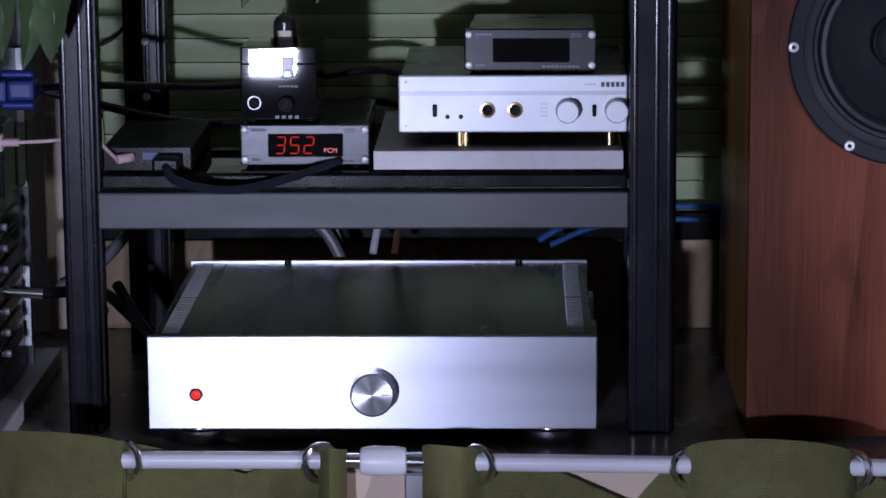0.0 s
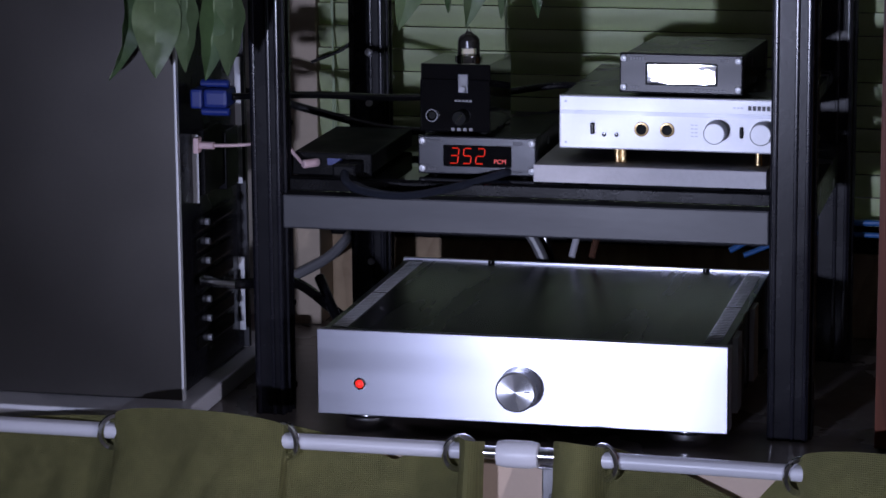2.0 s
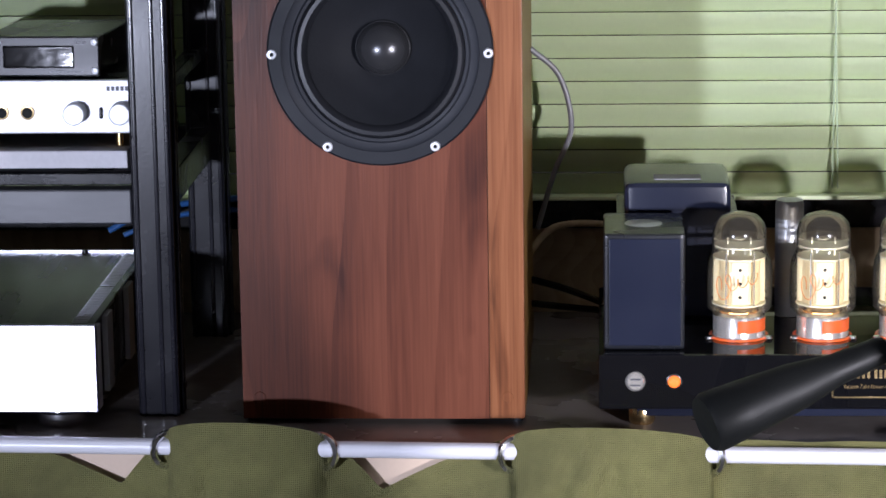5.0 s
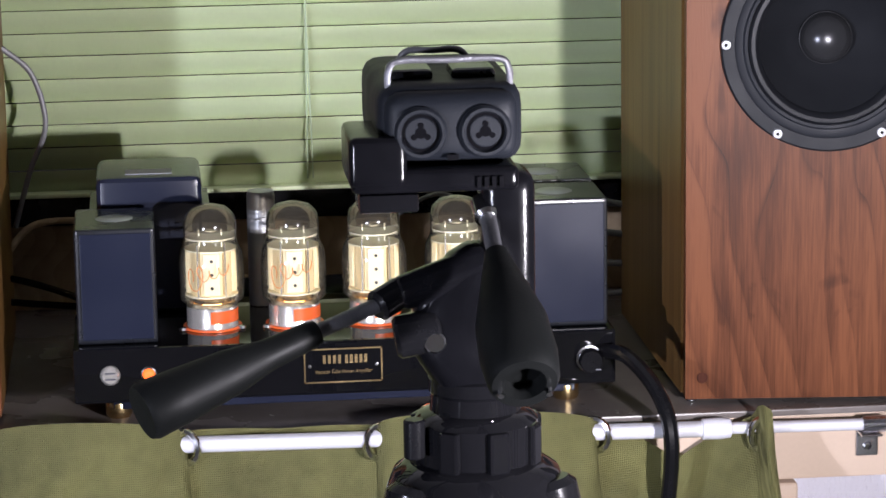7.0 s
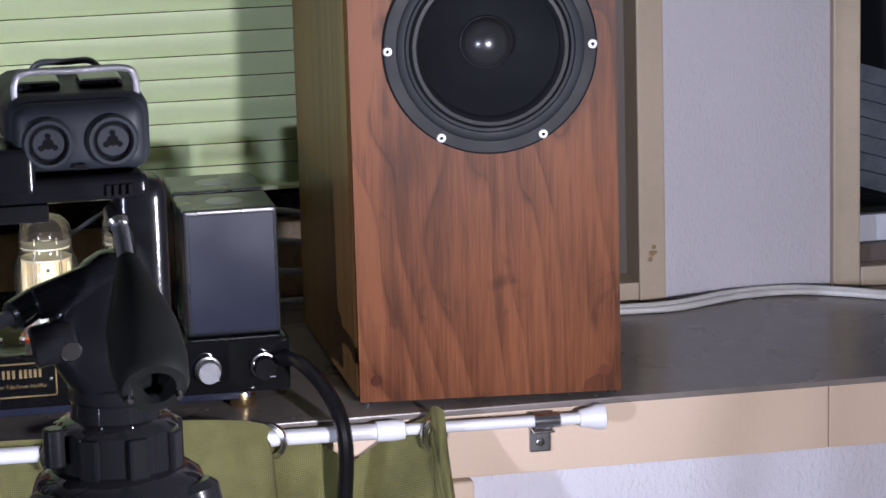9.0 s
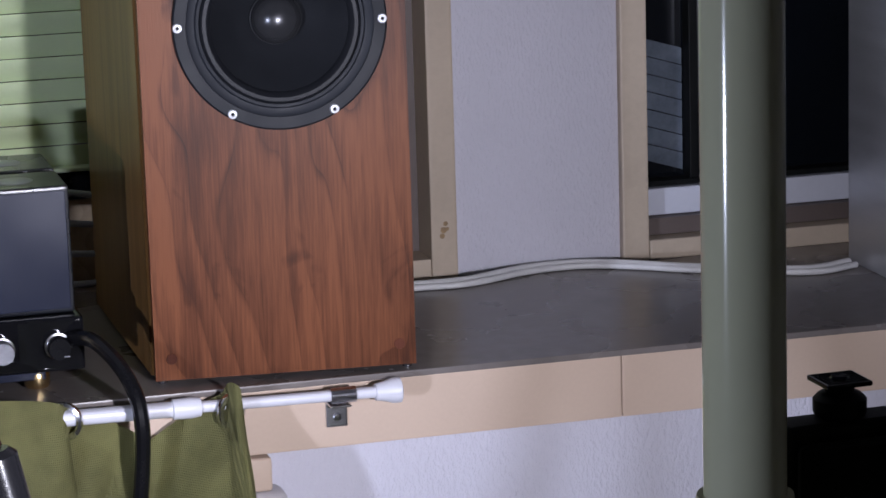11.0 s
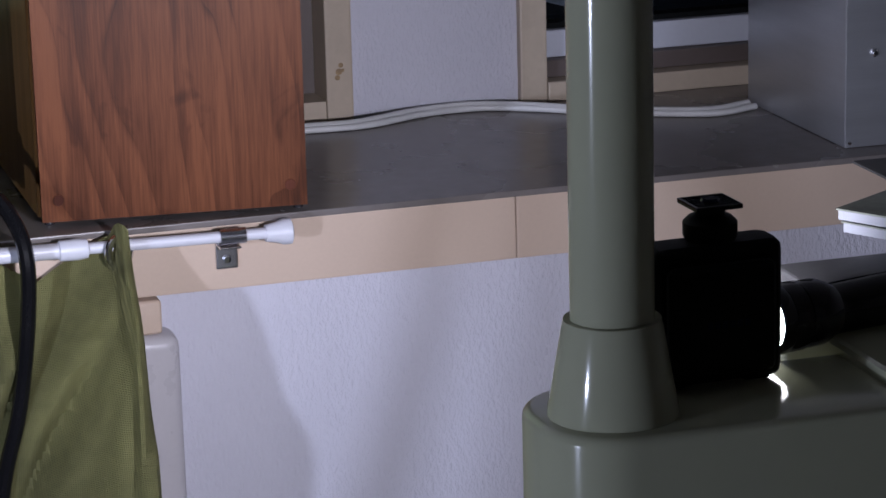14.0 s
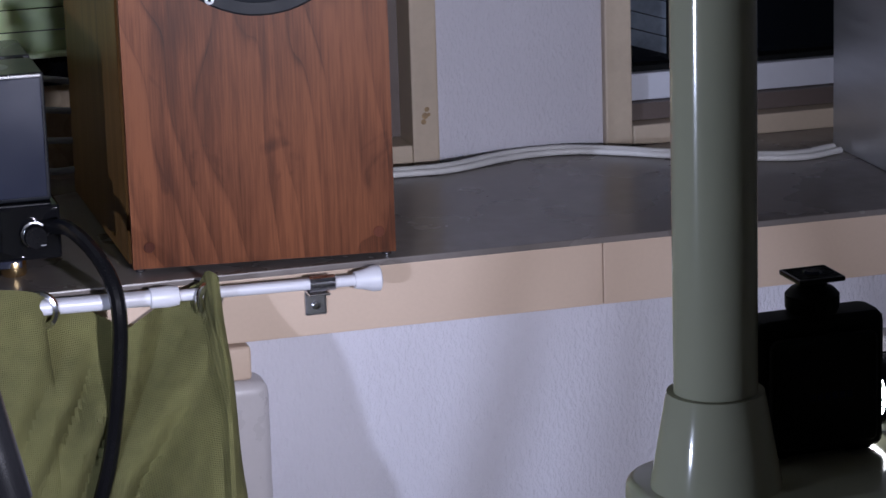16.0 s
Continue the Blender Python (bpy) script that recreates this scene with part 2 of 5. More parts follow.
M["walnut_a"] = wood_mat("red_walnut_veneer", (0.036, 0.0105, 0.0062), (0.092, 0.027, 0.0140), (0.145, 0.047, 0.025), 0.35, (5, 5, 1.2), 3.1, bands=0.15, flecks=0.30, lines=0.10)
M["walnut_b"] = wood_mat("figured_walnut_veneer", (0.018, 0.0056, 0.0026), (0.080, 0.0242, 0.0088), (0.168, 0.0570, 0.0220), 0.78, (7.0, 7.0, 2.6), 8.4, 0.42, -0.083, bands=0.30, flecks=0.26, lines=0.34)
M["oak"] = wood_mat("light_walnut_edge", (0.09, 0.030, 0.012), (0.17, 0.060, 0.024), (0.25, 0.098, 0.042), 0.8, (9, 9, 1.5), 5.0)
M["side_wood"] = wood_mat("brown_side_veneer", (0.07, 0.032, 0.008), (0.15, 0.075, 0.022), (0.22, 0.12, 0.04), 0.5, (4, 5, 0.5), 12.0)
M["tan_board"] = wood_mat("tan_board", (0.22, 0.15, 0.09), (0.34, 0.25, 0.16), (0.45, 0.34, 0.22), 1.0, (0.8, 6, 6), 2.0, 0.6)
M["glass"] = glass_mat("tube_glass", (0.98, 0.97, 0.93), 0.11, 0.05)
M["clear_glass"] = glass_mat("small_tube_glass", (0.9, 0.9, 0.9), 0.09, 0.02)
M["smoked"] = glass_mat("silvered_glass", (0.42, 0.39, 0.33), 0.12, 0.03)
M["anode_grey"] = mat("grey_anode_sheet", (0.88, 0.72, 0.42), 0.38, 0.1, 0.2, 60, 0.08, 500, (1, 1, 0.1))
M["mica"] = mat("pale_mica", (0.97, 0.91, 0.70), 0.4, 0, 0.08, 40, 0.05)
M["tube_metal"] = mat("plated_tube_base", (0.80, 0.76, 0.70), 0.24, 0.75, 0.08, 40, 0.02)
M["knob_grey"] = mat("knurled_metal", (0.17, 0.17, 0.185), 0.40, 0.7, 0.3, 60, 0.3, 900)
M["tripod_black"] = mat("worn_black_casting", (0.0035, 0.0035, 0.0045), 0.20, 0, 0.35, 40, 0.05, 420, spec=0.18)
M["frame_lip"] = mat("grey_frame_lip", (0.014, 0.016, 0.021), 0.6, 0, 0.1, 30, 0.03, spec=0.25)
M["stain"] = mat("brown_stain", (0.30, 0.20, 0.10), 0.6, 0, 0.4, 200, 0.1, 600)
M["table_dark"] = mat("dark_table_top", (0.055, 0.053, 0.052), 0.5, 0, 0.2, 9, 0.05)
M["dark_pane"] = mat("dark_pane", (0.004, 0.005, 0.007), 0.06, 0, 0.1, 10, 0.0)
M["plate_tube"] = mat("tube_plate", (0.96, 0.86, 0.58), 0.45, 0.0, 0.08, 40, 0.05)
M["orange"] = mat("orange_band", (0.75, 0.12, 0.025), 0.35, 0, 0.08, 40, 0.0)
M["orange_ink"] = mat("orange_ink", (0.70, 0.25, 0.06), 0.5, 0, 0.08, 40, 0.0)
M["filament"] = glow("glowing_filament", (1.0, 0.52, 0.18), 22.0)
M["torch"] = glow("lit_torch_lens", (1.0, 0.98, 0.95), 18.0)
M["red_lamp"] = glow("red_lamp", (1.0, 0.03, 0.02), 1.1)
M["orange_lamp"] = glow("orange_lamp", (1.0, 0.16, 0.03), 1.5)
M["red_digits"] = glow("red_digits", (1.0, 0.035, 0.01), 0.5)
M["display"] = mat("black_display_window", (0.004, 0.004, 0.005), 0.04, 0, 0.1, 20, 0.14, 22, (1, 1, 2.2))
M["print_dark"] = mat("dark_print", (0.05, 0.05, 0.06), 0.5)
M["print_pale"] = mat("pale_print", (0.22, 0.22, 0.24), 0.5)
M["green_enamel"] = mat("grey_green_enamel", (0.42, 0.425, 0.30), 0.12, 0, 0.06, 6, 0.02, 60)
M["leaf"] = mat("green_leaf", (0.19, 0.27, 0.13), 0.42, 0, 0.25, 30, 0.08, 200)
M["leaf_dark"] = mat("deep_green_leaf", (0.11, 0.19, 0.075), 0.5, 0, 0.25, 30, 0.08, 200)
M["vein"] = mat("pale_leaf_vein", (0.24, 0.32, 0.17), 0.5)
M["paper"] = mat("paper_edges", (0.30, 0.305, 0.33), 0.8, 0, 0.08, 30, 0.1, 800, (1, 1, 8))
M["cover"] = mat("printed_cover", (0.20, 0.21, 0.17), 0.35, 0, 0.6, 25, 0.0)
M["aluminium"] = mat("mill_aluminium", (0.52, 0.53, 0.56), 0.38, 0.75, 0.10, 4, 0.05, 70, (0.6, 1.0, 16))
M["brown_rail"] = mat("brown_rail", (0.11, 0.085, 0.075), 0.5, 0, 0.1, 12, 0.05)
M["sash"] = mat("pale_sash", (0.55, 0.56, 0.62), 0.45, 0, 0.05, 12, 0.02)
M["cloudy"] = mat("cloudy_plastic_tube", (0.50, 0.47, 0.48), 0.3, 0, 0.05, 20, 0.0)
# blue-grey for the bars that imitate a reflection in window 2's pane
M["shutter"] = mat("blue_grey_reflection", (0.20, 0.235, 0.29), 0.4, 0, 0.35, 30, 0.03)
M["copper"] = mat("copper_plug", (0.75, 0.38, 0.25), 0.25, 0.9, 0.1, 30, 0)
M["grey_cable"] = mat("grey_sheath", (0.16, 0.16, 0.17), 0.4, 0, 0.1, 30, 0.02)


# ---------- mesh helpers ----------
def link_bm(name, bm, material, parent=None, label="", smooth=False):
    me = bpy.data.meshes.new(name)
    bmesh.ops.recalc_face_normals(bm, faces=bm.faces)
    bm.to_mesh(me)
    bm.free()
    if smooth:
        for f in me.polygons:
            f.use_smooth = True
        me.set_sharp_from_angle(angle=radians(35))
    me.materials.append(M[material] if isinstance(material, str) else material)
    ob = new(name, me)
    if parent is not None:
        ob.parent = parent
    if label:
        ob["label"] = label
    return ob


def part(name, bm, material, parent, label="", smooth=True):
    return link_bm(name, bm, material, parent, label, smooth)


def thing(name, label, category, at=(0, 0, 0), rz=0.0, group="", kind=""):
    e = new(name)
    e.empty_display_size = 0.02
    e.matrix_basis = pose(*at, 0, 0, rz)
    return tagged(e, label, category, group, kind)


def box(x0, x1, y0, y1, z0, z1, bevel=0.0, seg=2, bm=None):
    bm = bm or bmesh.new()
    got = bmesh.ops.create_cube(bm, size=1)
    vs = got["verts"]
    for v in vs:
        v.co = Vector((x0 + (v.co.x + 0.5) * (x1 - x0), y0 + (v.co.y + 0.5) * (y1 - y0), z0 + (v.co.z + 0.5) * (z1 - z0)))
    if bevel:
        es = list({e for v in vs for e in v.link_edges})
        bmesh.ops.bevel(bm, geom=es, offset=bevel, segments=seg, profile=0.6, affect="EDGES")
    return bm


AXIS = {"z": Matrix.Identity(4), "y": Matrix.Rotation(radians(90), 4, "X"), "x": Matrix.Rotation(radians(90), 4, "Y"), "-y": Matrix.Rotation(radians(90), 4, "X")}


def lathe(profile, centre=(0, 0, 0), axis="z", seg=32, bm=None, m=None):
    """Turns a profile of (radius, height); axis 'y' points its height to -y."""
    bm = bm or bmesh.new()
    tm = Matrix.Translation(centre) @ (m if m is not None else AXIS[axis])
    rings = []
    for r, h in profile:
        if r < 1e-6:
            rings.append([bm.verts.new(tm @ Vector((0, 0, h)))])
        else:
            rings.append([bm.verts.new(tm @ Vector((r * math.cos(2 * math.pi * k / seg), r * math.sin(2 * math.pi * k / seg), h))) for k in range(seg)])
    for a, b in zip(rings, rings[1:]):
        for k in range(seg):
            q = (k + 1) % seg
            if len(a) == 1 and len(b) == 1:
                break
            if len(a) == 1:
                bm.faces.new((a[0], b[k], b[q]))
            elif len(b) == 1:
                bm.faces.new((a[k], a[q], b[0]))
            else:
                bm.faces.new((a[k], a[q], b[q], b[k]))
    return bm


def rod(p, q, r, seg=20, bm=None, r2=None, bevel=0.0):
    p, q = Vector(p), Vector(q)
    d = q - p
    m = d.to_track_quat("Z", "Y").to_matrix().to_4x4()
    r2 = r if r2 is None else r2
    e = bevel
    prof = [(0, 0), (max(r - e, 1e-5), 0), (r, e), (r2, d.length - e), (max(r2 - e, 1e-5), d.length), (0, d.length)]
    return lathe(prof, p, seg=seg, bm=bm, m=m)


def sweep(points, r, seg=10, steps=8, bm=None):
    """A round cable through the points, smoothed."""
    bm = bm or bmesh.new()
    P = [Vector(p) for p in points]
    P = [P[0] * 2 - P[1]] + P + [P[-1] * 2 - P[-2]]
    line = []
    for a, b, c, d in zip(P, P[1:], P[2:], P[3:]):
        for s in range(steps):
            t = s / steps
            line.append(0.5 * (2 * b + (c - a) * t + (2 * a - 5 * b + 4 * c - d) * t * t + (3 * b - a - 3 * c + d) * t ** 3))
    line.append(P[-2])
    side = Vector((0.31, 0.17, 0.93))
    rings = []
    for k, c in enumerate(line):
        t = (line[min(k + 1, len(line) - 1)] - line[max(k - 1, 0)]).normalized()
        side = (side - t * side.dot(t)).normalized()
        up = t.cross(side)
        rings.append([bm.verts.new(c + r * (side * math.cos(2 * math.pi * j / seg) + up * math.sin(2 * math.pi * j / seg))) for j in range(seg)])
    for a, b in zip(rings, rings[1:]):
        for j in range(seg):
            bm.faces.new((a[j], a[(j + 1) % seg], b[(j + 1) % seg], b[j]))
    bm.faces.new(rings[0][::-1])
    bm.faces.new(rings[-1])
    return bm


def words(name, text, size, at, material, parent, rx=90, squeeze=1.0, shear=0.0, label=""):
    cu = bpy.data.curves.new(name, "FONT")
    cu.body, cu.size, cu.extrude, cu.shear = text, size, 0.0003, shear
    cu.align_x, cu.align_y = "CENTER", "CENTER"
    tmp = bpy.data.objects.new(name, cu)
    scene.collection.objects.link(tmp)
    bpy.context.view_layer.update()
    me = bpy.data.meshes.new_from_object(tmp.evaluated_get(bpy.context.evaluated_depsgraph_get()))
    bpy.data.objects.remove(tmp)
    me.materials.clear()
    me.materials.append(M[material])
    ob = new(name, me)
    ob.parent = parent
    ob.matrix_basis = pose(*at, rx, 0, 0) @ Matrix.Diagonal((squeeze, 1, 1, 1))
    if label:
        ob["label"] = label
    return ob


def structure(name, bm, material, label, category, smooth=False):
    return tagged(link_bm(name, bm, material, None, "", smooth), label, category, kind="structure")


def screw(name, x, y, z, r, parent, material="chrome"):
    """A round-headed screw facing the viewer with a slot."""
    bm = lathe([(0, 0.0006), (r * 0.22, 0.0006), (r * 0.3, 0.0016), (r * 0.75, 0.0016), (r, 0.0006), (r, -0.0005)], (x, y, z), "y", 14)
    return part(name, bm, material, parent)


# ---------- the setting ----------
XW0, XW1 = -1.6, 3.2
structure("counter_top", box(XW0, XW1, -0.004, 0.319, -0.0055, 0.0, 0.0012), "laminate", "grey-brown laminate counter top with faint scuffs", "counter")
structure("counter_back", box(XW0, 1.519, 0.3192, 0.47, -0.012, -0.0002), "laminate", "grey-brown laminate in the window recess", "counter")
fascia = thing("fascia", "beige painted board along the counter's front edge", "trim", kind="structure")
for a, b in ((XW0, 0.62), (0.6206, 1.5943), (1.5949, XW1)):
    part("board", box(a, b, 0.0, 0.018, -0.059, -0.006, 0.0012), "beige", fascia, smooth=False)
structure("wall_lower", box(XW0, XW1, 0.035, 0.13, -1.0, -0.0595), "wallpaper", "white textured wallpaper below the counter", "wall")
structure("wall_pier", box(1.5447, 1.7063, 0.325, 0.46, 0, 0.95), "wallpaper", "white textured wallpaper between the windows", "wall")
structure("wall_right", box(2.12, XW1, 0.322, 0.46, 0, 0.95), "wallpaper", "white textured wallpaper", "wall")
structure("wall_left", box(XW0, -0.134, 0.43, 0.55, 0.0, 0.95), "wall_dim", "dim beige wall", "wall")
structure("wall_over", box(XW0, XW1, 0.322, 0.55, 0.95, 1.5), "wall_dim", "wall over the windows", "wall")
# closing the room round and behind the camera
structure("floor", box(XW0, XW1, -3.3, 0.14, -1.06, -1.0), "wall_dim", "dark floor of the room", "floor")
structure("ceiling", box(XW0, XW1, -3.3, 0.55, 1.5, 1.56), "wall_dim", "plain ceiling", "ceiling")
structure("wall_back", box(XW0, XW1, -3.36, -3.3, -1.0, 1.5), "wall_dim", "plain wall behind", "wall")
structure("wall_west", box(XW0 - 0.06, XW0, -3.3, 0.55, -1.0, 1.5), "wall_dim", "plain side wall", "wall")
structure("wall_east", box(XW1, XW1 + 0.06, -3.3, 0.55, -1.0, 1.5), "wall_dim", "plain side wall", "wall")

# window behind the blind: frame, dark pane, sill
win = thing("window_1", "wide window behind a closed green blind", "window", kind="structure")
part("window_frame", box(1.519, 1.5445, 0.316, 0.47, 0.0, 0.95, 0.002), "beige_frame", win, "beige painted upright", False)
part("window_frame", box(-0.1335, -0.1005, 0.40, 0.47, 0.0, 0.95, 0.002), "beige_frame", win, "", False)
part("window_sill", box(-0.10, 1.501, 0.44, 0.50, 0.0, 0.079, 0.002), "tan_board", win, "tan wooden board under the blind", False)
part("window_rail", box(-0.10, 1.501, 0.435, 0.50, 0.0795, 0.1115, 0.002), "black_plastic", win, "black rail under the blind", False)
part("pane", box(-0.10, 1.501, 0.51, 0.516, 0.12, 0.95), "dark_pane", win, "", False)
part("frame_foot", box(1.36, 1.5188, 0.318, 0.36, 0.0, 0.019, 0.001), "beige_frame", win, "", False)
# flat sheet: the recess's shade is put into its brown colour
part("side_pane", box(1.36, 1.5188, 0.36, 0.366, 0.019, 0.95), "brown_rail", win, "brown sheet standing in for the shaded side of the recess", False)
for dx, dz, r in ((0.0, 0.0, 0.0032), (0.002, 0.006, 0.0024), (-0.0015, -0.0055, 0.0026), (0.0035, 0.001, 0.0018)):
    part("stain", lathe([(0, 0.0003), (r * 0.7, 0.0003), (r, 0.0001)], (1.531 + dx, 0.316, 0.046 + dz), "y", 9), "stain", win, "brown stain", False)
win2 = thing("window_2", "sliding window with a pale sash and dark panes", "window", kind="structure")
part("window_frame", box(1.7065, 1.733, 0.316, 0.47, 0.0, 0.95, 0.002), "beige_frame", win2, "beige painted upright", False)
part("window_sill", box(1.7335, 2.119, 0.316, 0.47, 0.0, 0.019, 0.002), "beige_frame", win2, "beige painted sill", False)
part("lower_rail", box(1.7335, 2.119, 0.335, 0.47, 0.0195, 0.036, 0.001), "brown_rail", win2, "brown rail", False)
part("sash_rail", box(1.7335, 2.119, 0.345, 0.40, 0.0365, 0.0625, 0.002), "sash", win2, "pale sash rail", False)
part("gasket", box(1.7335, 2.119, 0.352, 0.38, 0.063, 0.0685, 0.001), "black_matt", win2, "", False)
part("pane", box(1.7335, 2.119, 0.372, 0.376, 0.0685, 0.95), "dark_pane", win2, "", False)
# slanted bars built as a reflection in the glass, not a shutter
for k in range(7):
    bm = bmesh.new()
    z = 0.0745 + 0.017 * k
    vs = [bm.verts.new(p) for p in ((1.7345, 0.3705, z + 0.016), (1.787, 0.3705, z), (1.787, 0.3695, z + 0.0162), (1.7345, 0.3695, z + 0.0322))]
    bm.faces.new(vs)
    bmesh.ops.solidify(bm, geom=bm.faces[:], thickness=0.0006)
    part("shutter_slat", bm, "shutter", win2, "blue-grey bar imitating a reflection in the pane", False)
part("sash_stile", box(1.788, 1.797, 0.352, 0.371, 0.0686, 0.95, 0.001), "black_matt", win2, "", False)

# blind
blind = thing("venetian_blind", "pale green venetian blind with closed slats", "blind", (0, 0, -0.006))
sl = bmesh.new()
N = 6
for k in range(N + 1):
    u = k / N - 0.5
    for x in (-0.099, 1.495):
        sl.verts.new((x, -0.0018 * (1 - 4 * u * u) - 0.0065 * u, u * 0.0208))
sl.verts.ensure_lookup_table()
for k in range(N):
    sl.faces.new((sl.verts[2 * k], sl.verts[2 * k + 1], sl.verts[2 * k + 3], sl.verts[2 * k + 2]))
bmesh.ops.solidify(sl, geom=sl.faces[:], thickness=0.0004)
slat = part("slat", sl, "blind", blind)
slat.location = (0, 0.405, 0.1329)
for k in range(1, 40):
    s = slat.copy()
    scene.collection.objects.link(s)
    s.location = (0, 0.405, 0.1329 + 0.0206 * k)
part("bottom_rail", box(-0.099, 1.495, 0.393, 0.417, 0.1195, 0.1235, 0.0015), "blind", blind)
for x in (-0.085, 0.077, 0.50, 0.931, 1.30):
    bm = sweep([(x, 0.395, 0.9), (x + 0.003, 0.395, 0.5), (x, 0.395, 0.13)], 0.0008, 6, 6)
    sweep([(x + 0.006, 0.394, 0.9), (x, 0.394, 0.42), (x + 0.005, 0.394, 0.13)], 0.0008, 6, 6, bm)
    part("cord", bm, "cord", blind)

# ---------- loudspeakers ----------
def driver(parent, cx, cz, size):
    R = 0.0876
    d = part("driver", lathe([(0.0765, 0.0015), (0.0768, 0.0042), (R - 0.0015, 0.0042), (R, 0.0030), (R, -0.002)], (cx, 0, cz), "y", 72), "driver_frame", parent, "black round driver frame")
    part("frame_lip", lathe([(0.0655, 0.0010), (0.0662, 0.0036), (0.0685, 0.0040), (0.0700, 0.0022), (0.0745, 0.0026), (0.0766, 0.0040), (0.0768, 0.0015)], (cx, 0, cz), "y", 72), "frame_lip", d, "stepped inner lip")
    part("surround", lathe([(0.0655, 0.0035), (0.0635, 0.0065), (0.0605, 0.0068), (0.058, 0.004), (0.0565, -0.001)], (cx, 0, cz), "y", 72), "surround", d, "rolled rubber surround")
    part("cone", lathe([(0.0567, -0.0008), (0.050, -0.008), (0.036, -0.021), (0.021, -0.032)], (cx, 0, cz), "y", 72), "cone", d, "dark paper cone")
    prof = [(0.0222, -0.0325), (0.0216, -0.028)] + [(0.0208 * math.cos(a), -0.0275 + 0.0165 * math.sin(a)) for a in [radians(15 * k) for k in range(6)]] + [(0, -0.0110)]
    part("dust_cap", lathe(prof, (cx, 0, cz), "y", 40), "dust_cap", d, "domed satin cap")
    for k in range(6):
        a = radians(60 * k)
        x, z = cx + 0.0835 * math.cos(a), cz + 0.0835 * math.sin(a)
        part("screw", lathe([(0, 0.0050), (0.0012, 0.0050), (0.0017, 0.0060), (0.0034, 0.0058), (0.0040, 0.0042)], (x, 0, z), "y", 16), "silver_matt", d)
        part("hex_socket", lathe([(0, 0.00535), (0.0013, 0.00535), (0.0014, 0.005)], (x, 0, z), "y", 6), "black_matt", d)
    for ob in [d] + list(d.children):
        for v in ob.data.vertices:
            v.co.x, v.co.z = cx + (v.co.x - cx) * size, cz + (v.co.z - cz) * size
    return d


def loudspeaker(name_label, at, rz, wood, w, strip, cx, cz, lean):
    """lean: how far the back of the cabinet lies to the side of its front."""
    s = thing("loudspeaker", name_label, "speaker", at, rz, group="pair of loudspeakers")
    h, dep = 0.44, 0.30
    bm = box(-w / 2, w / 2, 0.0205, dep, 0.0, h)
    bm.normal_update()
    bmesh.ops.delete(bm, geom=[f for f in bm.faces if f.normal.y < -0.9], context="FACES_ONLY")
    bmesh.ops.solidify(bm, geom=bm.faces[:], thickness=0.014)
    for v in bm.verts:
        v.co.x += lean * v.co.y / dep
    part("cabinet", bm, "side_wood", s, "brown veneered cabinet", False)
    x1 = w / 2 - (0.028 if strip else 0)
    front = bmesh.new()
    loops = []
    for k in range(96):
        a = 2 * math.pi * (k + 0.5) / 96
        dx, dz = math.cos(a), math.sin(a)
        ext = min((x1 - cx) / dx if dx > 0 else (-w / 2 - cx) / dx, (h - cz) / dz if dz > 0 else -cz / dz)
        ring = [(cx + 0.067 * dx, 0.0, cz + 0.067 * dz), (cx + ext * dx, 0.0, cz + ext * dz), (cx + ext * dx, 0.02, cz + ext * dz), (cx + 0.067 * dx, 0.02, cz + 0.067 * dz)]
        loops.append(ring)
    corners = [(x1, h), (-w / 2, h), (-w / 2, 0.0), (x1, 0.0)]
    for px_, pz_ in corners:
        k = min(range(96), key=lambda q: (loops[q][1][0] - px_) ** 2 + (loops[q][1][2] - pz_) ** 2)
        loops[k][1], loops[k][2] = (px_, 0.0, pz_), (px_, 0.02, pz_)
    loops = [[front.verts.new(p) for p in ring] for ring in loops]
    for k in range(96):
        a, b = loops[k], loops[(k + 1) % 96]
        for q in range(4):
            front.faces.new((a[q], a[(q + 1) % 4], b[(q + 1) % 4], b[q]))
    part("front_panel", front, wood, s, "walnut-veneered front", False)
    if strip:
        part("edge_strip", box(x1 + 0.0003, w / 2, 0.0, 0.02, 0.0, h, 0.001), "oak", s, "lighter wooden strip", False)
    driver(s, cx, cz, 1.0 if strip else 0.975)
    for sx in (-1, 1):
        part("plug", lathe([(0, 0.0004), (0.0042, 0.0004), (0.0048, -0.0002)], (sx * (w / 2 - 0.0135), 0, 0.0175), "y", 18), "oak" if strip and sx > 0 else "walnut_a", s, "round wooden plug")
        for y in (0.012, dep - 0.02):
            part("foot", lathe([(0, 0), (0.0038, 0), (0.0038, -0.0042), (0, -0.0042)], (sx * (w / 2 - 0.006), y, 0)), "dust_cap", s, "small round foot")
    return s


loudspeaker("reddish walnut loudspeaker with a lighter strip on its edge", (0.554, 0.055, 0.0044), 0, "walnut_a", 0.223, True, 0.0022, 0.2913, 0.0)
loudspeaker("figured walnut loudspeaker turned slightly inward", (1.3125, 0.0118, 0.0044), -6.0, "walnut_b", 0.2125, False, 0.0055, 0.2850, -0.032)

# ---------- power amplifier on the counter ----------
amp = thing("power_amplifier", "silver power amplifier with a dark top, on the counter", "amplifier", (0, 0.03, 0))
W = 0.331
part("front_plate", box(0, W, 0, 0.008, 0.016, 0.086, 0.0008), "silver", amp, "brushed aluminium front plate", False)
part("chassis", box(0.004, W - 0.004, 0.0085, 0.285, 0.017, 0.0805, 0.0005), "black_metal", amp, "", False)
part("top_plate", box(0.003, W - 0.003, 0.0085, 0.283, 0.081, 0.0842, 0.0004), "amp_top", amp, "dark anodised top plate", False)
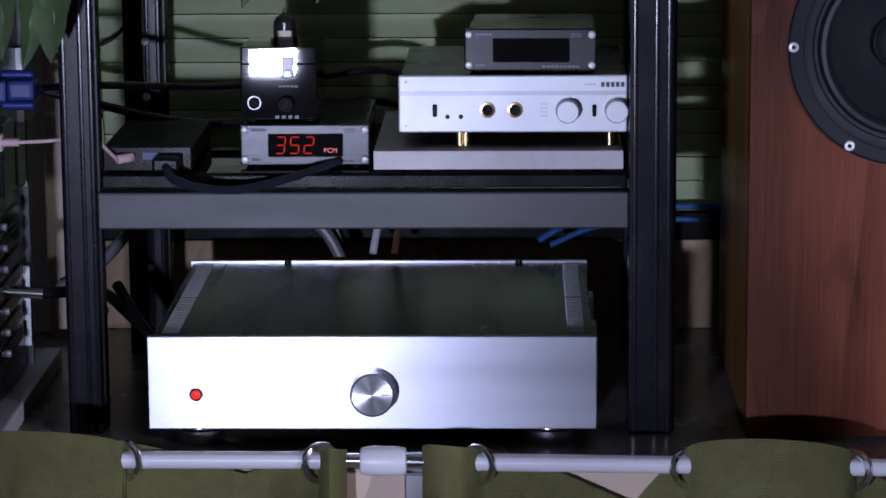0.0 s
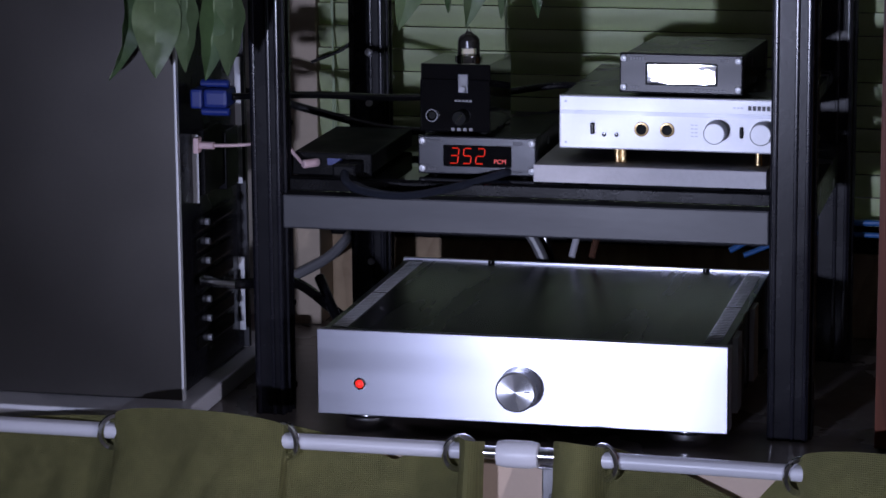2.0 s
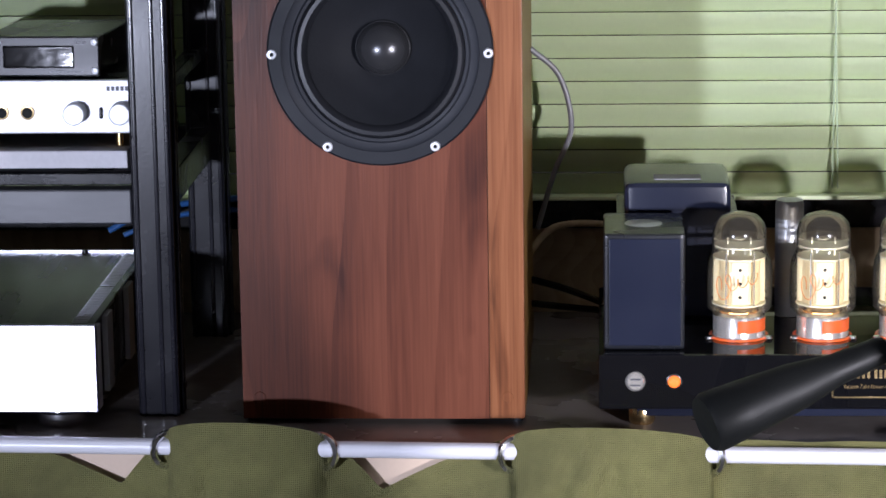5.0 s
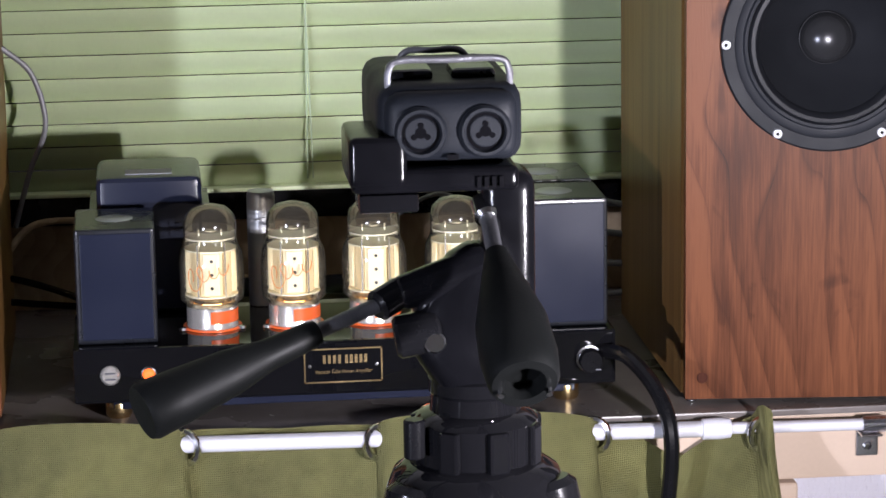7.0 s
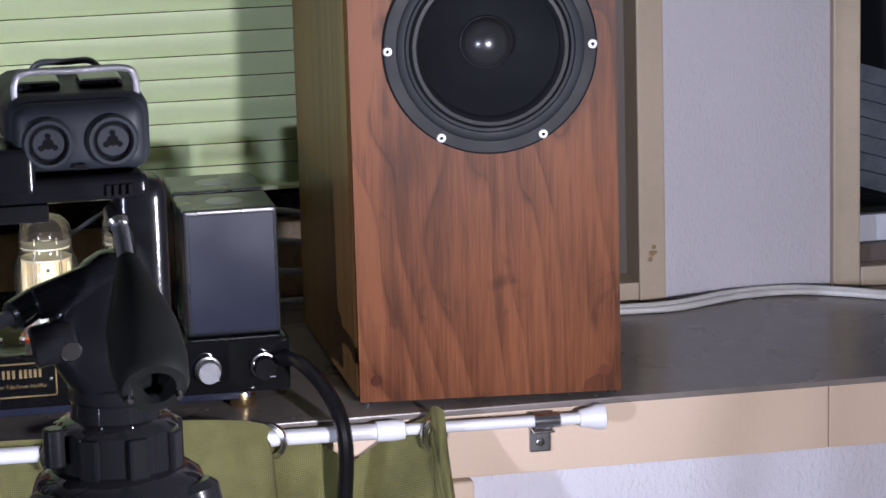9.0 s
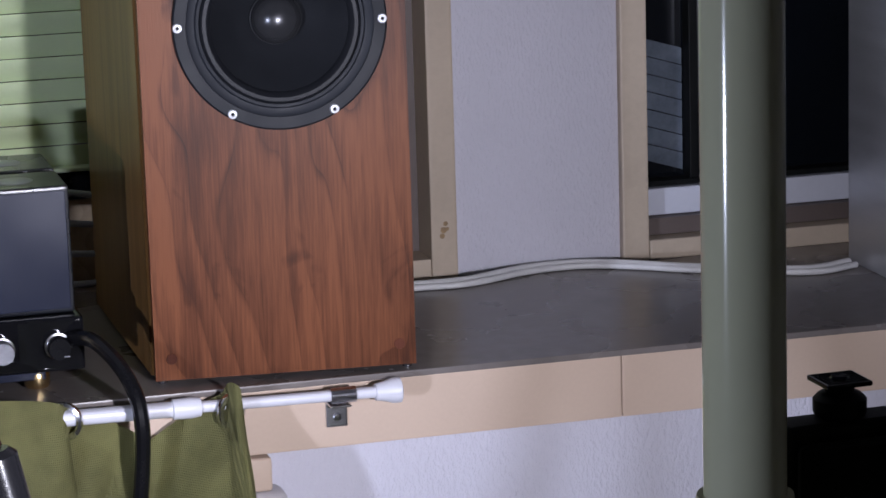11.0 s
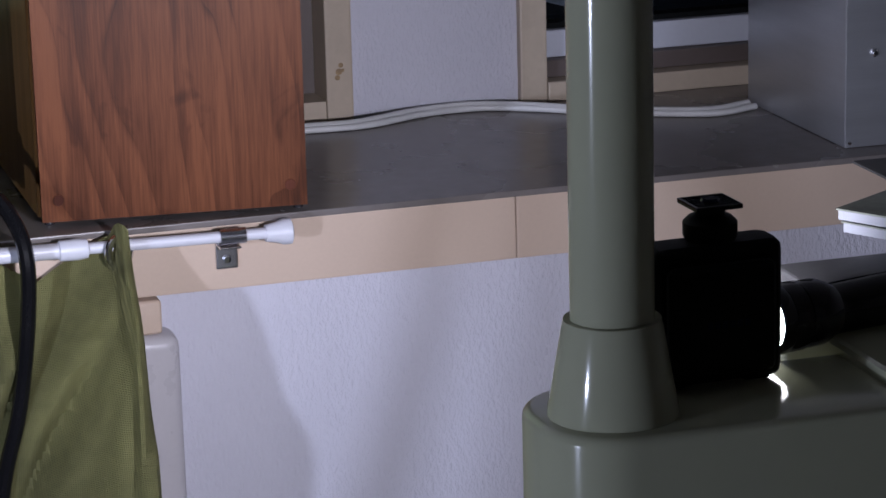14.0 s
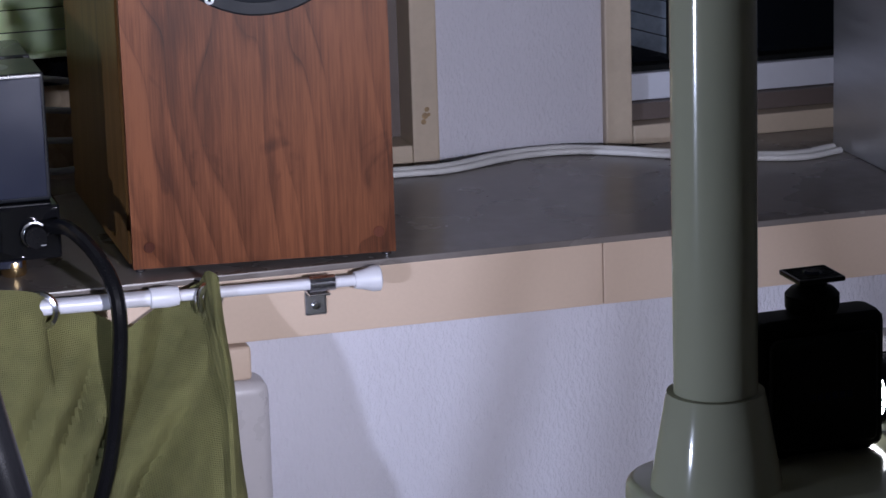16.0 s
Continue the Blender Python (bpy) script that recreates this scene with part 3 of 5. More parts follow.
part("rear_plate", box(0.001, W - 0.001, 0.2835, 0.2875, 0.017, 0.0862, 0.0005), "silver", amp, "bright rear plate edge", False)
for sx in (0.0085, W - 0.0215):
    for k in range(44):
        y = 0.018 + k * 0.0058 + (0.004 if k > 21 else 0)
        b = part("vent_slot", box(sx, sx + 0.0125, y, y + 0.0021, 0.0843, 0.0848), "silver_matt", amp, "", False) if k == 0 else None
        if b:
            first = b
        else:
            c = first.copy()
            scene.collection.objects.link(c)
            c.location = (0, y - 0.018, 0)
for sx in (0.082, 0.2735):
    part("screw", lathe([(0, 0.003), (0.0026, 0.0025), (0.003, 0)], (sx, 0.281, 0.0845), seg=14), "black_plastic", amp)
for y in (0.12, 0.225):
    part("side_fin", box(W - 0.0035, W + 0.001, y - 0.07, y - 0.045, 0.02, 0.082, 0.0005), "silver_matt", amp, "silver side fin", False)
part("side_edge", box(W - 0.0035, W + 0.0005, 0.009, 0.02, 0.0165, 0.0835, 0.0005), "silver_matt", amp, "", False)
knob = part("volume_knob", lathe([(0.0, 0.0205), (0.0148, 0.0205), (0.0163, 0.019), (0.0166, 0.0), (0.0, 0.0)], (0.1665, 0, 0.0465), "y", 48), "turned", amp, "round turned aluminium knob")
part("pointer", box(0.1735, 0.1785, -0.0208, -0.0204, 0.0468, 0.0475), "print_dark", knob, "", False)
part("lamp_bezel", lathe([(0.0035, 0.002), (0.0048, 0.0015), (0.005, 0)], (0.0355, 0, 0.0425), "y", 24), "chrome", amp)
part("lamp", lathe([(0, 0.0032), (0.0022, 0.0028), (0.0035, 0.0018), (0.0035, 0)], (0.0355, 0, 0.0425), "y", 20), "red_lamp", amp, "glowing red pilot lamp")
for x in (0.035, 0.296):
    for y in (0.03, 0.25):
        part("foot", lathe([(0, 0), (0.0185, 0), (0.019, 0.001), (0.019, 0.0105), (0.016, 0.012), (0.0155, 0.016), (0, 0.016)], (x, y, 0), seg=32), "foot_steel", amp, "polished metal foot")

# ---------- rack ----------
rack = thing("rack", "black slotted-profile rack with a shelf", "rack")


def post(x0, y0, w=0.033):
    p = part("post", box(x0, x0 + w, y0, y0 + 0.033, 0, 0.8, 0.002), "black_metal", rack, "black metal upright", False)
    for u in (0.08, 0.56, 0.84):
        part("rib", box(x0 + u * w, x0 + u * w + 0.0034, y0 - 0.0014, y0 + 0.001, 0.0, 0.8, 0.0013, 3), "rib_black", p, "", True)
    for k in range(2):
        yy = y0 + 0.008 + 0.011 * k
        part("rib", box(x0 + w - 0.001, x0 + w + 0.0022, yy, yy + 0.004, 0.0, 0.8, 0.001), "black_metal", p, "", False)
    for z in (0.02, 0.09, 0.165, 0.24, 0.29):
        part("bolt", rod((x0 + w - 0.0005, y0 + 0.026, z), (x0 + w + 0.0022, y0 + 0.026, z), 0.0025, 10), "black_plastic", p)
    return p


POSTS = [post(*a) for a in ((-0.0665, 0.077, 0.0260), (0.3555, 0.077), (-0.055, 0.343), (0.361, 0.345))]
for z in (0.075, 0.22, 0.266):
    part("hole_cap", lathe([(0, 0.0035), (0.003, 0.003), (0.0034, 0)], (-0.036, 0.343, z), "y", 16), "white_plastic", POSTS[2], "white plug")
part("front_bar", box(-0.0405, 0.3555, 0.078, 0.098, 0.1570, 0.1850, 0.0015), "bar_grey", rack, "scuffed dark grey steel bar", False)
part("rear_bar", box(-0.022, 0.361, 0.35, 0.368, 0.1625, 0.1902, 0.0015), "black_metal", rack, "", False)
for x in (-0.060, 0.366):
    part("side_bar", box(x, x + 0.018, 0.1105, 0.343, 0.1625, 0.1902, 0.0015), "black_metal", rack, "", False)
part("shelf_bracket", box(0.366, 0.378, 0.1105, 0.343, 0.25, 0.262, 0.001), "black_metal", rack, "", False)
part("shelf", box(-0.040, 0.3555, 0.0985, 0.345, 0.1905, 0.1965, 0.001), "black_gloss", rack, "glossy black shelf", False)
# the lip's lower part is a black strip for the shaded gap above the bar
part("shelf_lip", box(-0.039, 0.354, 0.094, 0.0984, 0.1855, 0.1955, 0.001), "black_plastic", rack, "", False)


# ---------- things on the shelf ----------
def bars(parent, x0, x1, y, z, h, material, n=1, gap=0.25):
    w = (x1 - x0) / n
    for k in range(n):
        part("marking", box(x0 + k * w, x0 + (k + 1 - gap) * w, y - 0.0004, y, z - h / 2, z + h / 2), material, parent, "", False)


SEG = {"a": (0, 1, 1, 1), "b": (1, 1, 1, 0.5), "c": (1, 0.5, 1, 0), "d": (0, 0, 1, 0), "e": (0, 0.5, 0, 0), "f": (0, 1, 0, 0.5), "g": (0, 0.5, 1, 0.5)}


def digit(parent, chars, x, y, z, w, h):
    bm = bmesh.new()
    t = h * 0.042
    for c in chars:
        x0, z0, x1, z1 = SEG[c]
        p, q = Vector((x + x0 * w + z0 * h * 0.12, y, z + z0 * h)), Vector((x + x1 * w + z1 * h * 0.12, y, z + z1 * h))
        d = (q - p).normalized() * t * 1.3
        rod(p + d, q - d, t, 6, bm)
    return part("digit", bm, "red_digits", parent, "glowing red digit")


def converter(label, at, lit):
    d = thing("digital_converter", label, "audio converter", at, 0, group="small digital converters")
    w, h = 0.098, 0.0315
    part("body", box(0.002, w - 0.002, 0.0045, 0.146, 0.001, h - 0.001, 0.002), "black_metal", d, "black aluminium case", False)
    part("front_plate", box(0, w, 0, 0.0043, 0, h, 0.0012), "grey_plate" if lit else "dark_plate", d, "brushed front plate", False)
    win = part("display", box(0.021, 0.078, -0.0006, 0.001, 0.0065, 0.0245, 0.0015), "display", d, "black display window", False)
    if lit:
        for k, c in enumerate(("abcdg", "afgcd", "abged")):
            digit(win, c, 0.0265 + 0.0108 * k, -0.0012, 0.0095, 0.0066, 0.0125)
        words("reading", "PCM", 0.0052, (0.0685, -0.0009, 0.0115), "red_digits", win)
    bars(d, 0.0085, 0.0205, -0.0002, h - 0.0042, 0.0022, "print_pale" if not lit else "print_dark", 5)
    words("marking", "DSD", 0.0042, (0.083, -0.0003, h - 0.005), "print_pale" if not lit else "print_dark", d)
    bars(d, 0.0085, 0.0155, -0.0002, 0.0045, 0.0022, "print_dark" if lit else "print_pale", 3)
    bars(d, 0.058, 0.086, -0.0002, 0.0035, 0.0014, "print_dark" if lit else "print_pale", 9)
    for x in (0.0035, w - 0.0035):
        for z in (0.0045, h - 0.0045):
            part("screw", lathe([(0, 0.0006), (0.0009, 0.0006), (0.0012, 0.002), (0.0024, 0.0018), (0.003, 0.0)], (x, 0, z), "y", 16), "silver_matt", d)
    for x in (0.012, w - 0.012):
        for y in (0.012, 0.13):
            part("foot", lathe([(0, 0.001), (0.004, 0.001), (0.0038, -0.0014), (0, -0.0014)], (x, y, 0), seg=14), "black_matt", d)
    return d


converter("silver-fronted digital converter with a red 352 display, on the shelf", (0.0630, 0.121, 0.1982), True)
converter("dark digital converter with a blank display, on the silver headphone amplifier", (0.2335, 0.094, 0.2733), False).matrix_basis = pose(0.2335, 0.0945, 0.2733, -1.7, 0, -1.5)

ha = thing("tube_headphone_amplifier", "glossy black cube amplifier with a tube on top, on the converter", "headphone amplifier", (0.0635, 0.129, 0.2300))
ha.matrix_basis = pose(0.0635, 0.129, 0.2300, -1.5, 0, 0)
part("body", box(0, 0.058, 0, 0.082, 0.0022, 0.0575, 0.0012), "black_gloss", ha, "", False)
part("ledge", box(0.0, 0.058, -0.0025, 0.0, 0.0022, 0.045, 0.001), "black_gloss", ha, "", False)
part("socket_ring", lathe([(0.0044, 0.0028), (0.0052, 0.0028), (0.0058, 0.0), (0.0044, 0.0)], (0.0105, -0.0025, 0.0155), "y", 28), "dust_cap", ha, "polished headphone socket")
part("socket", lathe([(0, 0.001), (0.0030, 0.001), (0.0042, 0.003)], (0.0105, -0.0025, 0.0155), "y", 24), "black_matt", ha)
part("knob", lathe([(0, 0.009), (0.0055, 0.009), (0.006, 0.008), (0.0062, 0)], (0.0345, -0.0025, 0.0145), "y", 28), "black_matt", ha)
part("pointer", rod((0.0318, -0.012, 0.0108), (0.0372, -0.012, 0.0182), 0.0008, 8), "chrome", ha, "bright pointer line")
part("switch_plate", box(0.0315, 0.0405, -0.0032, -0.0002, 0.034, 0.050, 0.0008), "grey_coat", ha, "", False)
part("switch", lathe([(0, 0.004), (0.0025, 0.004), (0.003, 0.0)], (0.036, -0.0028, 0.0375), "y", 18), "dust_cap", ha)
bars(ha, 0.029, 0.044, -0.0026, 0.0278, 0.0016, "print_pale", 5)
bars(ha, 0.026, 0.046, -0.0026, 0.0045, 0.0024, "print_pale", 4, 0.4)
for x in (0.007, 0.051):
    for y in (0.008, 0.074):
        part("foot", lathe([(0, 0.0025), (0.004, 0.0025), (0.004, -0.0003), (0, -0.0003)], (x, y, 0), seg=12), "black_matt", ha)
tube = part("vacuum_tube", lathe([(0.0092, 0.0575), (0.0092, 0.070), (0.0088, 0.0735), (0.0068, 0.0765), (0.003, 0.0785), (0.0016, 0.081), (0.0008, 0.0838), (0, 0.0842)], (0.031, 0.041, 0), seg=32), "clear_glass", ha, "small glass vacuum tube")
part("getter", lathe([(0.0086, 0.0665), (0.0086, 0.0728), (0.0064, 0.0758), (0.0025, 0.0776), (0, 0.0778)], (0.031, 0.041, 0), seg=24), "dust_cap", tube, "dark silvered cap")
part("tube_plates", box(0.026, 0.036, 0.0385, 0.0435, 0.0575, 0.069, 0.0008), "plate_tube", tube, "", False)
part("collar", lathe([(0.0098, 0.0573), (0.0112, 0.0573), (0.0112, 0.0605), (0.0098, 0.0605)], (0.031, 0.041, 0), seg=28), "chrome", tube)

slab = thing("isolation_board", "pale grey isolation board on round feet, on the shelf", "board", (0.1655, 0.088, 0.1968))
part("board", box(0, 0.186, 0, 0.20, 0.0035, 0.0175, 0.0008), "stone", slab, "", False)
for x in (0.03, 0.16):
    for y in (0.025, 0.175):
        part("foot", lathe([(0, 0), (0.010, 0), (0.0105, 0.0035), (0, 0.0035)], (x, y, 0), seg=24), "black_matt", slab)

fx = thing("headphone_amplifier", "silver headphone amplifier with two sockets, on the isolation board", "headphone amplifier", (0.184, 0.1, 0.2148))
FW = 0.1705
part("body", box(0.002, FW - 0.0005, 0.0065, 0.18, 0.0125, 0.0545, 0.001), "black_metal", fx, "black metal cover", False)
part("front_plate", box(0, FW, 0, 0.006, 0.0115, 0.0545, 0.0012), "silver_matt", fx, "silver front plate", False)
part("groove", box(0.0015, FW - 0.001, -0.0005, 0.001, 0.0395, 0.0425), "slot", fx, "darker groove", False)
for x in (0.0665, 0.087):
    part("socket_ring", lathe([(0.0042, 0.0016), (0.0056, 0.0014), (0.006, 0.0), (0.0042, 0.0)], (x, 0, 0.0285), "y", 28), "gold", fx, "gilt headphone socket")
    part("socket", lathe([(0, 0.0005), (0.0042, 0.0012)], (x, 0, 0.0285), "y", 20), "black_matt", fx)
for x in (0.126, 0.1625):
    k = part("knob", lathe([(0, 0.013), (0.0078, 0.013), (0.0086, 0.0122), (0.009, 0.0)], (x, 0, 0.0285), "y", 40), "silver_matt", fx, "silver knob")
part("power_switch", box(0.0255, 0.0288, -0.0022, 0.0, 0.0235, 0.033, 0.0012), "black_plastic", fx, "", False)
part("toggle", box(0.1445, 0.1475, -0.0022, 0.0, 0.0235, 0.0325, 0.0012), "black_plastic", fx, "", False)
for x in (0.0365, 0.0465):
    part("indicator", lathe([(0, 0.0008), (0.0017, 0.0006), (0.0018, 0)], (x, 0, 0.0235), "y", 14), "black_plastic", fx)
bars(fx, 0.151, 0.1695, -0.0002, 0.0475, 0.0036, "print_dark", 5, 0.3)
bars(fx, 0.139, 0.148, -0.0002, 0.0475, 0.0012, "slot", 3)
for z in (0.033, 0.030, 0.027, 0.024):
    bars(fx, 0.106, 0.112, -0.0002, z, 0.0008, "slot", 2)
for x, z in ((0.0055, 0.0495), (0.0055, 0.0165)):
    part("rivet", lathe([(0, 0.0004), (0.0008, 0.0003), (0.001, 0)], (x, 0, z), "y", 10), "slot", fx)
for x in (0.0455, 0.050, 0.158):
    for y in (0.012, 0.165):
        part("foot", lathe([(0, 0.0115), (0.003, 0.0115), (0.003, -0.0005), (0, -0.0005)], (x, y, 0), seg=14), "gold", fx)

hdd = thing("hard_drive", "black external drive with a plugged-in cable, on the shelf", "hard drive", (-0.040, 0.104, 0.1968), 0)
part("case", box(0, 0.068, 0.003, 0.14, 0.002, 0.0180, 0.002), "black_matt", hdd, "", False)
part("end_plate", box(0.0, 0.068, 0.0, 0.003, 0.0, 0.0190, 0.001), "black_plastic", hdd, "black end plate with ports", False)
part("usb_port", box(0.031, 0.043, -0.0006, 0.0005, 0.009, 0.0145), "blue", hdd, "blue port", False)
part("plug", box(0.0405, 0.0605, -0.022, -0.0004, 0.003, 0.0135, 0.002), "black_plastic", hdd, "black plug", False)
part("power_plug", rod((0.0135, -0.012, 0.011), (0.0235, -0.0005, 0.011), 0.0035, 14, bevel=0.001), "pink", hdd, "pale pink plug")

# ---------- computer tower ----------
pc = thing("computer_tower", "silver computer tower with a black rear panel, on a white board", "computer", (-0.1185, 0.045, 0.0165))
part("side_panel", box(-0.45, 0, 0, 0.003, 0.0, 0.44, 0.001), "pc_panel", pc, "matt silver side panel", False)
part("panel_edge", box(-0.0006, 0.0016, -0.0018, 0.0045, 0.0, 0.44, 0.0006), "silver_matt", pc, "bright folded edge", False)
part("chassis", box(-0.44, -0.004, 0.0035, 0.19, 0.002, 0.439, 0.001), "black_metal", pc, "", False)
part("rear_edge", box(-0.006, 0.0005, 0.184, 0.190, 0.002, 0.439), "bar_grey", pc, "", False)
for k in range(7):
    z = 0.03 + 0.0165 * k
    part("slot_cover", box(-0.005, -0.0015, 0.05, 0.15, z, z + 0.012, 0.001), "black_plastic", pc, "", False)
    part("slot_screw", rod((-0.002, 0.075, z + 0.006), (0.002, 0.075, z + 0.006), 0.0028, 10), "slot", pc)
for y, z0, z1 in ((0.052, 0.155, 0.212), (0.120, 0.165, 0.192), (0.172, 0.15, 0.26), (0.172, 0.02, 0.085)):
    part("slot_edge", box(-0.004, 0.0012, y, y + 0.0012, z0, z1), "silver_matt", pc, "bright folded edge", False)
part("port_block", box(-0.005, 0.004, 0.06, 0.11, 0.16, 0.215, 0.001), "black_plastic", pc, "", False)
part("port_block", box(-0.005, 0.005, 0.115, 0.15, 0.155, 0.205, 0.001), "black_metal", pc, "", False)
board = structure("platform", box(-0.62, -0.107, 0.008, 0.30, 0.0005, 0.0160, 0.002), "white_plastic", "white board under the computer", "board")

vga = thing("video_plug", "blue screw-in video plug in the computer's rear", "plug", (-0.115, 0.09, 0.262))
part("shell", box(0.0, 0.010, -0.018, 0.018, -0.008, 0.008, 0.002), "blue", vga, "", False)
part("grip", box(0.010, 0.030, -0.014, 0.014, -0.0075, 0.0075, 0.003), "blue", vga, "", False)
for z in (-0.0125, 0.0105):
    part("thumb_screw", rod((0.004, 0, z), (0.028, 0, z), 0.0035, 12, bevel=0.001), "blue", vga)
part("cable", sweep([(0.03, 0, 0), (0.05, 0.015, -0.001), (0.085, 0.06, -0.006), (0.145, 0.13, -0.017), (0.215, 0.18, -0.018), (0.275, 0.19, -0.012), (0.31, 0.21, -0.028), (0.32, 0.235, -0.060)], 0.0030), "black_plastic", vga)
cab = thing("network_cable", "pale pink cable from the computer to the drive", "cable", (0, 0, 0))
part("plug", box(-0.1145, -0.110, 0.075, 0.085, 0.2165, 0.2295, 0.001), "pink", cab, "", False)
part("boot", rod((-0.110, 0.080, 0.223), (-0.098, 0.080, 0.223), 0.0032, 12), "pink", cab)
part("lead", sweep([(-0.099, 0.08, 0.223), (-0.08, 0.082, 0.2235), (-0.065, 0.085, 0.2245), (-0.05, 0.092, 0.2262)], 0.0014), "pink", cab)
part("lead", sweep([(-0.044, 0.10, 0.2262), (-0.038, 0.1, 0.217), (-0.028, 0.094, 0.2085)], 0.0014), "pink", cab)
jack = thing("audio_plug", "black cable with a chrome plug in the computer's rear", "plug")
part("plug", rod((-0.115, 0.09, 0.108), (-0.085, 0.09, 0.106), 0.0045, 16), "chrome", jack)
part("lead", sweep([(-0.086, 0.09, 0.106), (-0.07, 0.1, 0.105), (-0.05, 0.15, 0.095), (-0.03, 0.2, 0.06), (0.0, 0.25, 0.02)], 0.0045), "black_plastic", jack)

# ---------- cables round the rack ----------
def cable(label, pts, r, material, name="cable"):
    c = thing(name, label, "cable")
    part("lead", sweep(pts, r), material, c)
    return c


cable("dark blue braided cable looping over the shelf edge", [(0.010, 0.086, 0.2045), (0.016, 0.07, 0.1985), (0.03, 0.066, 0.1925), (0.062, 0.07, 0.1885), (0.10, 0.088, 0.1935), (0.14, 0.125, 0.202), (0.17, 0.20, 0.206), (0.19, 0.30, 0.203)], 0.0033, "braid")
cable("thin black cable behind the shelf", [(-0.20, 0.25, 0.262), (-0.10, 0.25, 0.236), (0.0, 0.26, 0.2115), (0.06, 0.27, 0.2105), (0.12, 0.28, 0.217), (0.15, 0.29, 0.224), (0.185, 0.31, 0.214), (0.195, 0.335, 0.199)], 0.0035, "black_plastic")
cable("black cable hanging from the shelf", [(-0.045, 0.20, 0.09), (-0.02, 0.17, 0.06), (0.01, 0.16, 0.03), (0.03, 0.2, 0.006)], 0.0045, "black_plastic")
cable("grey cable behind the amplifier", [(0.03, 0.35, 0.15), (0.07, 0.345, 0.128), (0.11, 0.338, 0.108), (0.135, 0.335, 0.06)], 0.005, "grey_cable")
cable("grey cable behind the rack", [(-0.02, 0.37, 0.155), (-0.045, 0.378, 0.12), (-0.08, 0.378, 0.075), (-0.12, 0.375, 0.05)], 0.005, "grey_cable")
cable("dark cable behind the amplifier", [(0.09, 0.36, 0.15), (0.115, 0.355, 0.12), (0.13, 0.35, 0.07)], 0.004, "black_plastic")
cable("thin dark cable hanging from above", [(-0.02, 0.385, 0.5), (-0.045, 0.385, 0.32), (-0.062, 0.383, 0.27), (-0.10, 0.38, 0.25)], 0.0015, "black_plastic")
for x, m in ((0.152, "white_plastic"), (0.170, "copper")):
    p = thing("audio_plug", "metal plug at the amplifier's rear", "plug")
    part("barrel", rod((x, 0.325, 0.09), (x + 0.006, 0.345, 0.125), 0.0032, 14, bevel=0.0005), m, p)
    part("lead", sweep([(x + 0.006, 0.345, 0.125), (x + 0.01, 0.352, 0.145), (x + 0.012, 0.356, 0.17)], 0.0022), "black_plastic", p)
cable("blue cable behind the rack", [(0.29, 0.34, 0.098), (0.32, 0.35, 0.112), (0.37, 0.38, 0.117), (0.44, 0.385, 0.118), (0.55, 0.385, 0.11)], 0.0028, "blue_cable")
cable("second blue cable behind the rack", [(0.30, 0.36, 0.09), (0.34, 0.37, 0.104), (0.40, 0.388, 0.107), (0.55, 0.388, 0.10)], 0.0024, "blue_cable")

# ---------- tube amplifier ----------
ta = thing("tube_amplifier", "black lacquered tube amplifier with four glowing tubes, on the counter", "amplifier", (0.7235, 0.03, 0))
TW = 0.4285
part("chassis", box(0, TW, 0, 0.24, 0.0185, 0.0625, 0.0025), "black_gloss", ta, "glossy black chassis", False)
part("skid", box(0.03, TW - 0.03, 0.02, 0.21, 0.008, 0.018, 0.001), "grey_coat", ta, "", False)
for x in (0.034, TW - 0.036):
    for y in (0.03, 0.21):
        part("foot", lathe([(0, 0.0003), (0.009, 0.0003), (0.0105, 0.003), (0.0105, 0.012), (0.007, 0.0185), (0, 0.0185)], (x, y, 0), seg=28), "gold", ta, "turned brass foot")


def transformer(x0, x1, y0, y1, z1):
    t = part("transformer", box(x0, x1, y0, y1, 0.063, z1, 0.0030, 3), "cover_black", ta, "black painted transformer cover", False)
    part("front_panel", box(x0 + 0.0042, x1 - 0.0030, y0 - 0.0010, y0 + 0.001, 0.0665, z1 - 0.0036, 0.0008), "grey_coat", t, "blue-grey front panel", False)
    part("badge", lathe([(0, 0.0006), (0.014, 0.0005), (0.015, 0)], ((x0 + x1) / 2, (y0 + y1) / 2, z1), seg=32), "slot", t, "round badge")


transformer(0.004, 0.067, 0.014, 0.10, 0.155)
transformer(0.348, 0.4245, 0.014, 0.085, 0.1665)
transformer(0.3485, 0.4245, 0.092, 0.168, 0.1675)
choke = part("power_transformer", box(0.021, 0.107, 0.115, 0.21, 0.063, 0.176, 0.008, 3), "grey_coat", ta, "rounded transformer cover", True)
part("plate", box(0.045, 0.083, 0.13, 0.15, 0.1761, 0.1767), "paper", choke, "pale label", False)
part("flange", box(0.015, 0.113, 0.118, 0.206, 0.146, 0.149, 0.001), "black_metal", choke, "", False)


